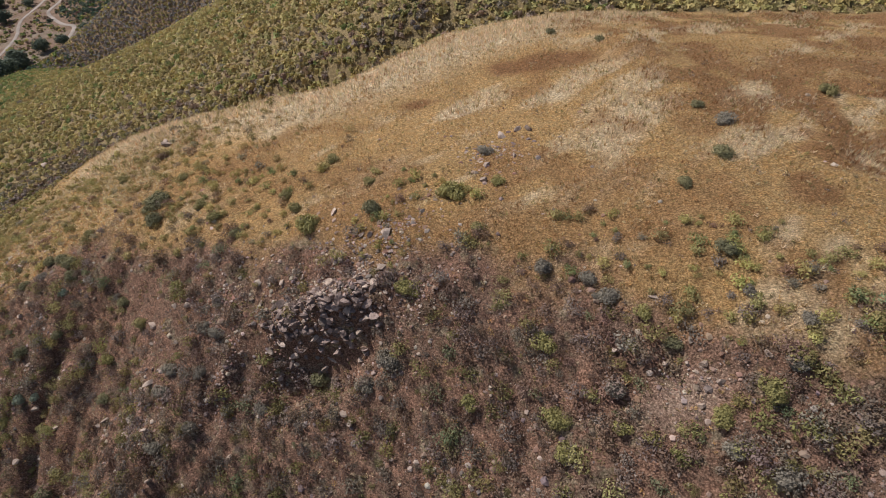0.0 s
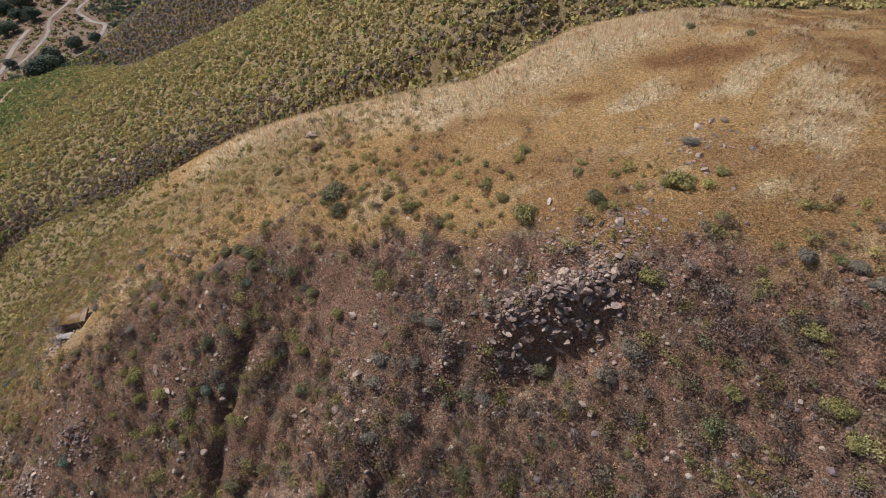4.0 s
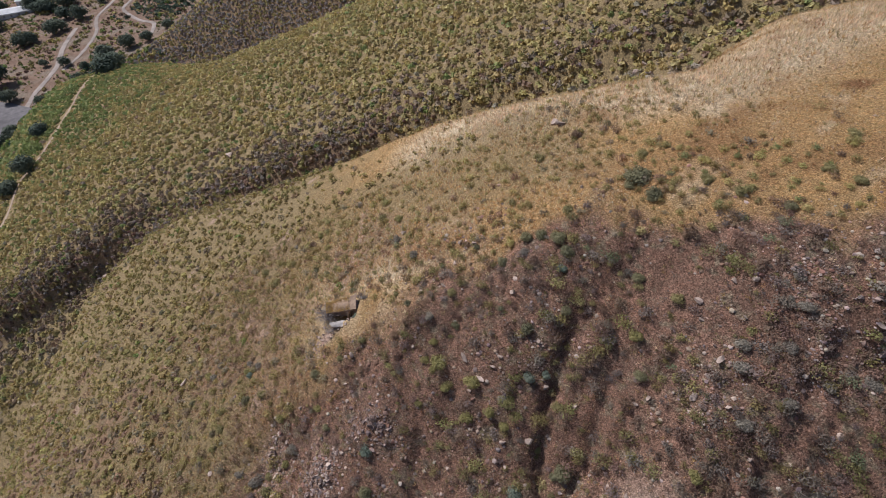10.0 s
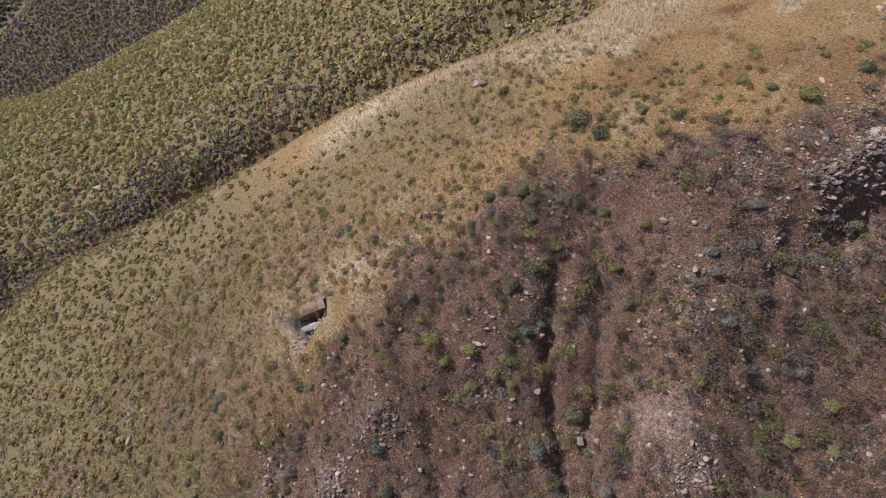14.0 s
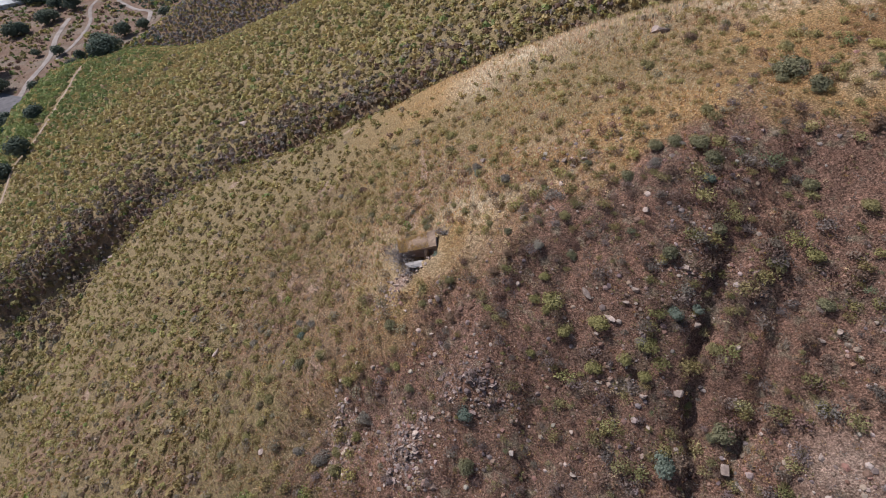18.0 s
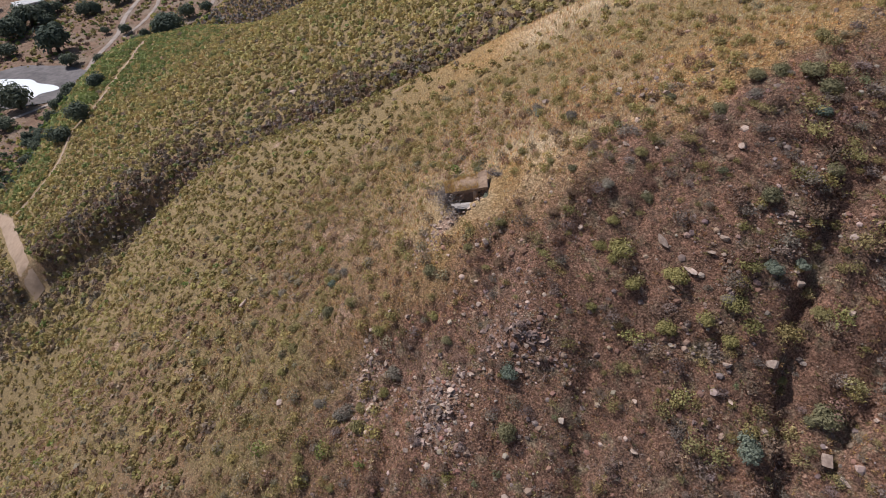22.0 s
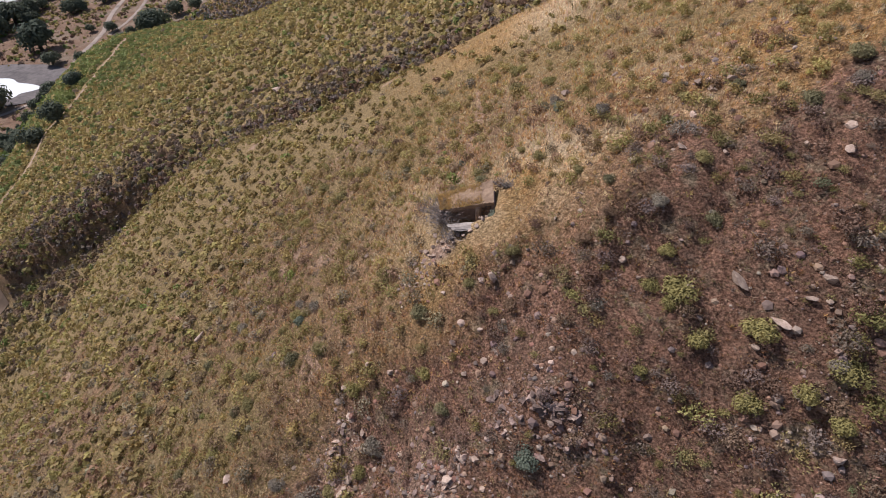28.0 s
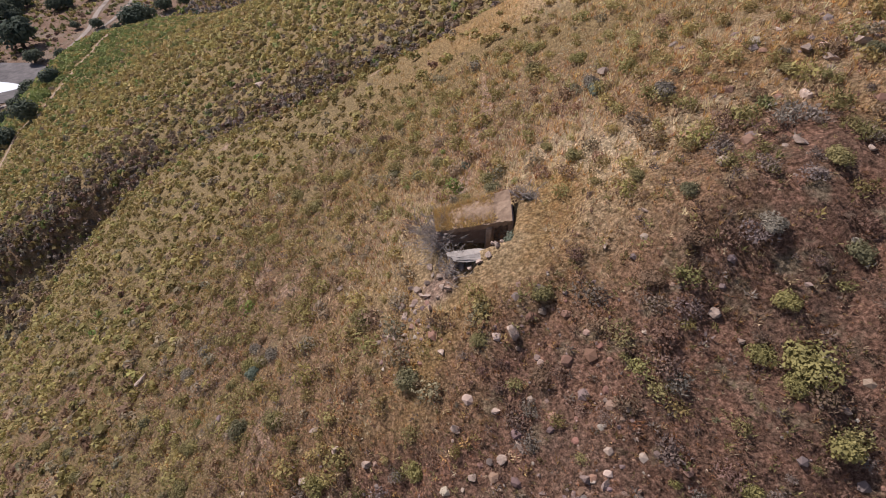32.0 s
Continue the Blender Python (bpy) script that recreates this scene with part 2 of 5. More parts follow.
def ground_material():
    m, t, p = nodes_of("hillside_ground")
    fine, mid, broad = texture(t, 9.0, 8, 0.8), texture(t, 1.6, 6, 0.7), texture(t, 0.22, 4)
    speck = texture(t, 3.6, 5, 0.75)

    def broken(name, edge=0.5):
        """A cover's share, frayed by the ground's own unevenness."""
        n = t.nodes.new("ShaderNodeMath")
        n.operation = 'MULTIPLY_ADD'
        t.links.new(attribute(t, name).outputs["Fac"], n.inputs[0])
        n.inputs[1].default_value = 1.5
        t.links.new(speck, n.inputs[2])
        return ramp(t, n.outputs[0], 0.15 + edge, 1.25 + edge)

    def two(a, b, lo=0.42, hi=0.58):
        return mixed(t, ramp(t, fine, lo, hi), a, b)

    colour = two((0.25, 0.148, 0.064), (0.57, 0.375, 0.165))
    colour = mixed(t, ramp(t, mid, 0.45, 0.7), colour, two((0.32, 0.165, 0.06), (0.58, 0.33, 0.125)))
    colour = mixed(t, broken("straw"), colour, two((0.46, 0.345, 0.21), (0.74, 0.59, 0.39)))
    colour = mixed(t, broken("rust"), colour, two((0.16, 0.078, 0.036), (0.35, 0.185, 0.082)))
    colour = mixed(t, broken("scrub"), colour, two((0.18, 0.13, 0.065), (0.355, 0.26, 0.13)))
    soil = two((0.105, 0.06, 0.041), (0.37, 0.22, 0.148))
    soil = mixed(t, ramp(t, mid, 0.48, 0.7), soil, two((0.175, 0.088, 0.057), (0.41, 0.222, 0.145)))
    soil = mixed(t, ramp(t, broad, 0.5, 0.8), soil, two((0.095, 0.064, 0.047), (0.27, 0.185, 0.135)))
    metre = texture(t, 0.75, 4, 0.65)
    soil = mixed(t, ramp(t, metre, 0.52, 0.68), soil, two((0.19, 0.096, 0.063), (0.47, 0.27, 0.18)))
    soil = mixed(t, ramp(t, metre, 0.46, 0.34), soil, two((0.17, 0.125, 0.08), (0.38, 0.29, 0.19)))
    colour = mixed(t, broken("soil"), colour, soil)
    floor = mixed(t, ramp(t, broad, 0.35, 0.7), (0.17, 0.10, 0.068), (0.29, 0.19, 0.13))
    wide = texture(t, 0.06, 6, 0.65)
    floor = mixed(t, ramp(t, wide, 0.48, 0.62), floor, two((0.19, 0.14, 0.10), (0.32, 0.25, 0.19)))
    floor = mixed(t, ramp(t, wide, 0.46, 0.36), floor, two((0.16, 0.10, 0.07), (0.30, 0.20, 0.14)))
    floor = mixed(t, ramp(t, mid, 0.5, 0.7), floor, (0.13, 0.115, 0.07))
    colour = mixed(t, attribute(t, "valley").outputs["Fac"], colour, floor)
    colour = mixed(t, broken("bare"), colour, two((0.30, 0.19, 0.135), (0.52, 0.37, 0.27)))
    h = add(t, "ShaderNodeHueSaturation")
    span = t.nodes.new("ShaderNodeMapRange")
    for k, value in ((1, 0.4), (2, 0.62), (3, 0.72), (4, 1.34)):
        span.inputs[k].default_value = value
    t.links.new(speck, span.inputs[0])
    t.links.new(span.outputs[0], h.inputs["Value"])
    t.links.new(colour, h.inputs["Color"])
    # short thatch: light and dark at a hand's width, combed downhill
    comb = t.nodes.new("ShaderNodeMapping")
    comb.inputs["Rotation"].default_value = (0, 0, 0.5)
    comb.inputs["Scale"].default_value = (7.0, 9.5, 8.0)
    place = t.nodes.new("ShaderNodeNewGeometry")
    t.links.new(place.outputs["Position"], comb.inputs["Vector"])
    thatch = add(t, "ShaderNodeTexNoise", Scale=1.0, Detail=2.0, Roughness=0.5)
    t.links.new(comb.outputs[0], thatch.inputs["Vector"])
    g = add(t, "ShaderNodeHueSaturation")
    reach = t.nodes.new("ShaderNodeMapRange")
    for k, value in ((1, 0.34), (2, 0.66), (3, 0.66), (4, 1.34)):
        reach.inputs[k].default_value = value
    t.links.new(thatch.outputs[0], reach.inputs[0])
    t.links.new(reach.outputs[0], g.inputs["Value"])
    t.links.new(h.outputs[0], g.inputs["Color"])
    t.links.new(g.outputs[0], p.inputs["Base Color"])
    p.inputs["Roughness"].default_value = 0.95
    p.inputs["Specular IOR Level"].default_value = 0.1
    bumped(t, p, fine, 0.3, 0.9)
    return m


def plain_material(name, a, b, scale=4.0, rough=0.9, distance=0.03, spread=0.0):
    """Two tones by noise; spread: how far single objects differ in brightness."""
    m, t, p = nodes_of(name)
    n = texture(t, scale, 6, 0.7)
    colour = mixed(t, ramp(t, n, 0.3, 0.7), a, b)
    n2 = texture(t, scale * 0.17, 3)
    colour = mixed(t, ramp(t, n2, 0.45, 0.8), colour, tuple(0.65 * v for v in a))
    if spread:
        info = t.nodes.new("ShaderNodeObjectInfo")
        h = add(t, "ShaderNodeHueSaturation")
        span = t.nodes.new("ShaderNodeMapRange")
        span.inputs[3].default_value, span.inputs[4].default_value = 1 - spread, 1 + spread
        t.links.new(info.outputs["Random"], span.inputs[0])
        t.links.new(span.outputs[0], h.inputs["Value"])
        t.links.new(colour, h.inputs["Color"])
        colour = h.outputs[0]
    t.links.new(colour, p.inputs["Base Color"])
    p.inputs["Roughness"].default_value = rough
    p.inputs["Specular IOR Level"].default_value = 0.2
    bumped(t, p, n, distance)
    return m


def leaf_material(name, a=None, b=None, glow=0.28, spread=0.16):
    """Foliage: a and b for single plants; without them the plant's own tone."""
    m, t, p = nodes_of(name)
    geo = t.nodes.new("ShaderNodeNewGeometry")
    if a:
        info = t.nodes.new("ShaderNodeObjectInfo")
        colour = mixed(t, info.outputs["Random"], a, b)
    else:
        colour = attribute(t, "tone").outputs["Color"]
    h = add(t, "ShaderNodeHueSaturation")
    span = t.nodes.new("ShaderNodeMapRange")
    span.inputs[3].default_value, span.inputs[4].default_value = 1 - spread, 1 + spread
    t.links.new(geo.outputs["Random Per Island"], span.inputs[0])
    t.links.new(span.outputs[0], h.inputs["Value"])
    t.links.new(colour, h.inputs["Color"])
    t.links.new(h.outputs[0], p.inputs["Base Color"])
    p.inputs["Roughness"].default_value = 0.8
    p.inputs["Specular IOR Level"].default_value = 0.15
    back = t.nodes.new("ShaderNodeBsdfTranslucent")
    t.links.new(h.outputs[0], back.inputs["Color"])
    mix = add(t, "ShaderNodeMixShader")
    mix.inputs[0].default_value = glow
    t.links.new(p.outputs[0], mix.inputs[1])
    t.links.new(back.outputs[0], mix.inputs[2])
    t.links.new(mix.outputs[0], t.nodes["Material Output"].inputs[0])
    return m


M_GROUND = ground_material()
M_ROAD = plain_material("pale_dirt_road", (0.27, 0.215, 0.175), (0.39, 0.325, 0.275), 0.8)
M_TRACK = plain_material("brown_dirt_track", (0.28, 0.195, 0.13), (0.42, 0.31, 0.22), 0.8)
M_MUD = plain_material("dark_mud", (0.10, 0.09, 0.088), (0.21, 0.185, 0.175), 0.35)
M_ROCK = plain_material("weathered_rock", (0.28, 0.20, 0.155), (0.56, 0.435, 0.345), 7.0, 0.9, 0.06, 0.3)
M_ROCK_DARK = plain_material("grey_brown_rock", (0.115, 0.08, 0.068), (0.41, 0.30, 0.25), 5.0, 0.9, 0.06, 0.45)
M_SLAB = plain_material("pale_stone", (0.30, 0.26, 0.225), (0.52, 0.46, 0.41), 4.0, 0.9, 0.05)
M_EARTH = plain_material("packed_earth", (0.25, 0.165, 0.11), (0.40, 0.285, 0.195), 6.0, 0.95, 0.04)
M_MASONRY = plain_material("old_masonry", (0.24, 0.19, 0.16), (0.42, 0.35, 0.30), 6.0, 0.95, 0.04, 0.2)
M_WOOD = plain_material("dead_wood", (0.22, 0.18, 0.155), (0.44, 0.39, 0.36), 9.0, 0.9, 0.02, 0.2)
M_BARK = plain_material("bark", (0.08, 0.06, 0.045), (0.17, 0.13, 0.10), 3.0, 0.9, 0.04)
M_TONE = leaf_material("scrub_tones")
M_GRASS = leaf_material("dry_grass_tones", None, None, 0.55, 0.22)
M_GREEN = leaf_material("yellow_green_leaves", (0.29, 0.255, 0.10), (0.38, 0.33, 0.13))
M_DARK = leaf_material("dull_green_leaves", (0.20, 0.185, 0.105), (0.28, 0.25, 0.13))
M_GREY = leaf_material("grey_sage_leaves", (0.24, 0.205, 0.16), (0.34, 0.295, 0.225))
M_BROWN = leaf_material("dry_brown_twigs", (0.20, 0.13, 0.085), (0.30, 0.20, 0.125))
M_OLIVE = leaf_material("olive_leaves", (0.26, 0.225, 0.10), (0.35, 0.295, 0.13))
M_TEAL = leaf_material("blue_green_leaves", (0.18, 0.215, 0.16), (0.24, 0.26, 0.19))
M_OAK = leaf_material("oak_leaves", (0.085, 0.105, 0.075), (0.14, 0.155, 0.105))
M_STONES = leaf_material("loose_stone_tones")
M_WALL = plain_material("pale_render", (0.55, 0.53, 0.50), (0.72, 0.70, 0.67), 0.6)
M_ROOF = plain_material("grey_roof", (0.25, 0.24, 0.24), (0.40, 0.39, 0.38), 0.8)


def water_material():
    m, t, p = nodes_of("still_water")
    p.inputs["Base Color"].default_value = (0.80, 0.82, 0.80, 1)
    p.inputs["Roughness"].default_value = 0.12
    p.inputs["IOR"].default_value = 1.33
    p.inputs["Specular IOR Level"].default_value = 0.5
    n = texture(t, 0.8, 3)
    bumped(t, p, n, 0.02, 0.15)
    return m


M_WATER = water_material()


# ---- mesh helpers ----
def mesh_from(name, verts, faces, material, smooth_shade=False):
    """A mesh from an (n, 3) array of places and an (m, k) array of corners."""
    me = bpy.data.meshes.new(name)
    verts, faces = np.asarray(verts, np.float32), np.asarray(faces, np.int32)
    k = faces.shape[1]
    me.vertices.add(len(verts))
    me.vertices.foreach_set("co", verts.ravel())
    me.loops.add(faces.size)
    me.loops.foreach_set("vertex_index", faces.ravel())
    me.polygons.add(len(faces))
    me.polygons.foreach_set("loop_start", np.arange(0, faces.size, k, dtype=np.int32))
    me.polygons.foreach_set("use_smooth", np.full(len(faces), smooth_shade))
    me.update(calc_edges=True)
    me.validate()
    me.materials.append(material)
    return me


def set_float(me, name, values):
    me.attributes.new(name, 'FLOAT', 'POINT').data.foreach_set("value", np.asarray(values, np.float32))


def part(name, bm, material, parent, label=""):
    """One mesh object under a thing or a part, from a bmesh or a mesh."""
    if isinstance(bm, bmesh.types.BMesh):
        me = bpy.data.meshes.new(name)
        bm.to_mesh(me)
        bm.free()
        me.materials.append(material)
    else:
        me = bm
    ob = new(name, me)
    ob.parent = parent
    if label:
        tagged(ob, label)
    return ob


# ---- the hillside ----
def stops(fine, lo, hi, extra=(), reach=3000.0, growth=1.055):
    core = list(np.arange(lo, hi + 1e-6, fine))
    for a, b, step in extra:
        core = [c for c in core if c < a or c > b] + list(np.arange(a, b + 1e-6, step))
    core = sorted(core)
    for end, way in ((-1, 1), (0, -1)):
        step, v, more = fine, core[end], []
        while abs(v) < reach:
            step = min(step * growth, 3.2) if abs(v) < 340 else step * 1.2
            v += way * step
            more.append(v)
        core = core + more if way > 0 else more[::-1] + core
    return np.array(core)


def cover(x, y, z):
    """How much of each ground cover lies at a place."""
    spur = spur_mask(x, y)
    hill = smooth(-67, -60, z)
    face = face_mask(x, y) * spur
    n1, n2 = fbm(x, y, 9, 41), fbm(x, y, 3.5, 55)
    east = smooth(-80, -58, x + 8 * (n1 - 0.5))
    soil = face * east * smooth(0.15, 0.5, n2 + 0.25) * (0.88 + 0.12 * smooth(-48, -34, x))
    soil = np.maximum(soil, 0.5 * spur * (1 - east * face) * smooth(-22, -50, x) * smooth(0.3, 0.6, n1) * smooth(62, 50, y))
    rust = spur * (1 - face) * smooth(0.5, 0.66, n1) * 0.5
    rust = rust * smooth(-60, -35, x) * smooth(0.3, 0.55, n2)
    for px, py, r, much in ((11.5, 56.3, 2.3, 1.6), (6.5, 56.8, 1.5, 1.3), (-2.2, 51.2, 1.0, 1.3), (-21, 42, 4.0, 0.6), (-16, 36.5, 3.5, 0.6), (13, 25.5, 3.5, 0.6), (-7, 37.5, 2.5, 0.5), (38, 52, 6.0, 0.7)):
        rust = np.maximum(rust, much * np.exp(-((x - px) / (2.1 * r)) ** 2 - ((y - py) / r) ** 2) * spur * smooth(0.15, 0.45, n2))
    rim = np.exp(-(line_distance(x, y, ((-46, 61), (-32, 58.5), (-25, 57), (-16, 55.5), (-9, 59.5), (0, 64.5), (7, 68), (27, 83))) / 5.5) ** 2)
    streak = np.exp(-(line_distance(x, y, ((-24, 48), (-12.5, 49.5), (-1.4, 47.5), (8.3, 48.3), (15, 49.8), (22, 51), (17.3, 42.3), (13.3, 36.7), (10.3, 30.3))) / 3.2) ** 2)
    comb = fbm(0.55 * x + 0.2 * y, 1.1 * y - 0.9 * x, 4.0, 57)
    straw = spur * (1 - face) * np.maximum(rim * 1.1, streak * smooth(0.36, 0.66, comb) * 0.85) * (1 - 0.8 * np.minimum(rust, 1))
    straw = np.maximum(straw, spur * (1 - face) * smooth(0.48, 0.74, comb) * 0.6 * smooth(-42, -22, x) * (1 - np.minimum(rust, 1)))
    straw = np.maximum(straw, 0.8 * spur * (1 - face) * np.exp(-((x + 51.5) / 12) ** 2 - ((y - 38) / 7) ** 2) * smooth(0.2, 0.6, n2))
    rust = np.maximum(rust, 0.7 * spur * smooth(8, 26, x) * smooth(0.4, 0.6, n2) * (1 - face))
    bare_path = np.exp(-(line_distance(x, y, ((-56.2, 39.0), (-56.0, 42.3), (-55.4, 45.2), (-55.0, 47.5), (-55.3, 52.0))) / 0.4) ** 2)
    # ravine wall: the brown share stands in for its dark scrub and shade
    wall = np.exp(-((line_distance(x, y - 5, RAVINE)) / 4) ** 2) * smooth(-175, -150, x) * smooth(-40, -70, x)
    soil = np.maximum(soil, 0.5 * wall)
    # far spur's side away from the sun: shade put in as browner ground
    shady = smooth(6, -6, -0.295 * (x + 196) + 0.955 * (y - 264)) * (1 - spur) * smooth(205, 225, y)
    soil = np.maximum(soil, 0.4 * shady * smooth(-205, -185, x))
    scrub = np.maximum(1 - spur, smooth(-46, -70, x + 10 * (n2 - 0.5)) * 0.85)
    scrub = np.maximum(scrub, 0.7 * spur * (1 - face) * smooth(38, 45, y + 8 * (n1 - 0.5)) * smooth(-24, -36, x) * smooth(63, 57, y))
    bare = np.exp(-((x - 13.5) / 2.2) ** 2 - ((y - 15.5) / 1.2) ** 2) * 0.8
    bare = np.maximum(bare, 1.6 * np.exp(-((x + 56.8) / 0.6) ** 2 - ((y - 32.2) / 0.6) ** 2))
    bare = np.maximum(bare, np.exp(-((x + 29.5) / 2.0) ** 2 - ((y - 15.0) / 2.8) ** 2) * 0.9 * smooth(0.3, 0.6, n2))
    bare = np.maximum(bare, np.exp(-((x + 61.5) / 0.9) ** 2 - ((y - 23) / 2.0) ** 2) * 0.7)
    bare = np.maximum(bare, smooth(0.72, 0.8, n2) * spur * smooth(-52, -66, x) * 0.6)
    for px, py, rx, ry in ((-61.5, 22.3, 1.6, 3.2), (-56.2, 20.5, 1.8, 2.6), (-51.5, 23.0, 2.6, 1.6), (-28.2, 12.0, 2.6, 1.8)):
        bare = np.maximum(bare, 0.5 * np.exp(-((x - px) / rx) ** 2 - ((y - py) / ry) ** 2) * smooth(0.25, 0.5, n2))
    bare = np.maximum(bare, 0.7 * bare_path)
    bare = np.maximum(bare, 0.9 * np.exp(-(line_distance(x, y, ((-84, 153.5), (-72, 154), (-58, 155))) / 1.3) ** 2) * smooth(0.3, 0.6, n2))
    apron = np.exp(-((x + 52.5) / 5.0) ** 2 - ((y - 33.0) / 3.0) ** 2)
    soil = soil * (1 - 0.7 * apron)
    straw = np.maximum(straw, 0.45 * apron * smooth(0.15, 0.55, n2))
    return dict(soil=soil, rust=rust, straw=straw, scrub=scrub * hill, valley=1 - hill, bare=bare)


def build_ground():
    xs = stops(0.5, -104, 44, ((-60, -50, 0.2),))
    ys = stops(0.5, 6, 74, ((30, 39, 0.2),))
    gx, gy = np.meshgrid(xs, ys)
    x, y = gx.ravel(), gy.ravel()
    z = ground(x, y)
    w, h = len(xs), len(ys)
    i = (np.arange(h - 1)[:, None] * w + np.arange(w - 1)[None]).ravel()
    me = mesh_from("ground", np.stack([x, y, z], 1), np.stack([i, i + 1, i + w + 1, i + w], 1), M_GROUND, True)
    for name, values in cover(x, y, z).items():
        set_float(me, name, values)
    return tagged(new("ground", me), "steep hillside of dry golden grass and stony red-brown soil", "ground", kind="structure")


build_ground()


# ---- plants as numbers ----
def leaves(rng, count, size, lobes=5, height=0.8, inner=0.35, kind="plate"):
    """Small blades on the outside of a few lobes, footprint radius about 1: leaf plates, kites, or thin sprays that point outwards."""
    centres = np.stack([rng.uniform(-0.5, 0.5, lobes), rng.uniform(-0.5, 0.5, lobes), rng.uniform(0.25, 0.6, lobes) * height], 1)
    radius = rng.uniform(0.38, 0.6, lobes)
    which = rng.integers(0, lobes, count)
    d = rng.normal(size=(count, 3))
    d[:, 2] = np.abs(d[:, 2]) * 0.9 - 0.25
    d /= np.linalg.norm(d, axis=1)[:, None]
    r = radius[which] * (1 - inner * rng.random(count) ** 2)
    at = centres[which] + d * r[:, None] * np.array([1, 1, height])
    at[:, 2] = np.maximum(at[:, 2], 0.02)
    out = d + rng.normal(size=(count, 3)) * 0.4 + np.array([0, 0, 0.25])
    out /= np.linalg.norm(out, axis=1)[:, None]
    side = np.cross(out, rng.normal(size=(count, 3)))
    side /= np.linalg.norm(side, axis=1)[:, None]
    up = np.cross(out, side)
    s = (size * rng.uniform(0.6, 1.4, count))[:, None]
    if kind == "kite":
        v = np.stack([at - side * s, at - up * s * 0.45, at + side * s, at + up * s * 0.45], 1).reshape(-1, 3)
        i = np.arange(count)[:, None] * 4
        return v, np.concatenate([i + [0, 1, 2], i + [0, 2, 3]])
    if kind == "spray":
        tip = at + (out * 0.8 + up * 0.5 + np.array([0, 0, 0.35])) * s * 1.5
        v = np.stack([at - side * s * 0.33, at + side * s * 0.33, tip], 1).reshape(-1, 3)
    else:
        v = np.stack([at - side * s, at + side * s, at + up * s * 1.3], 1).reshape(-1, 3)
    return v, np.arange(count * 3).reshape(-1, 3)


def bush(rng, plates, plate_size, sprays, spray_size, lobes=6, height=0.8, inner=0.45):
    """A fuller plant: leaf plates with thin sprays standing out of them."""
    seed = rng.integers(0, 1 << 30)
    v1, f1 = leaves(np.random.default_rng(seed), plates, plate_size, lobes, height, inner)
    v2, f2 = leaves(np.random.default_rng(seed), sprays, spray_size, lobes, height, inner * 0.6, "spray")
    return np.concatenate([v1, v2]), np.concatenate([f1, f2 + len(v1)])


def tuft(rng, blades=9, height=1.0, spread=0.55, width=0.07):
    a = rng.uniform(0, 2 * np.pi, blades)
    base = np.stack([np.cos(a), np.sin(a), 0 * a], 1) * rng.uniform(0.02, 0.3, blades)[:, None]
    lean = np.stack([np.cos(a + rng.normal(0, 0.6, blades)), np.sin(a), 0 * a], 1) * rng.uniform(0.1, spread, blades)[:, None]
    top = base + lean + np.array([0, 0, 1]) * (height * rng.uniform(0.5, 1.1, blades))[:, None]
    side = np.stack([-np.sin(a), np.cos(a), 0 * a], 1) * width
    v = np.stack([base - side, base + side, top], 1).reshape(-1, 3)
    return v, np.arange(blades * 3).reshape(-1, 3)


def stone(rng, squash=0.65):
    """A small angular stone of 20 facets."""
    g = (1 + 5 ** 0.5) / 2
    v = np.array([(-1, g, 0), (1, g, 0), (-1, -g, 0), (1, -g, 0), (0, -1, g), (0, 1, g), (0, -1, -g), (0, 1, -g), (g, 0, -1), (g, 0, 1), (-g, 0, -1), (-g, 0, 1)]) / 1.9
    f = np.array([(0, 11, 5), (0, 5, 1), (0, 1, 7), (0, 7, 10), (0, 10, 11), (1, 5, 9), (5, 11, 4), (11, 10, 2), (10, 7, 6), (7, 1, 8), (3, 9, 4), (3, 4, 2), (3, 2, 6), (3, 6, 8), (3, 8, 9), (4, 9, 5), (2, 4, 11), (6, 2, 10), (8, 6, 7), (9, 8, 1)])
    v = v * rng.uniform(0.7, 1.2, (12, 1)) * np.array([1.0, rng.uniform(0.6, 1), squash])
    return v, f


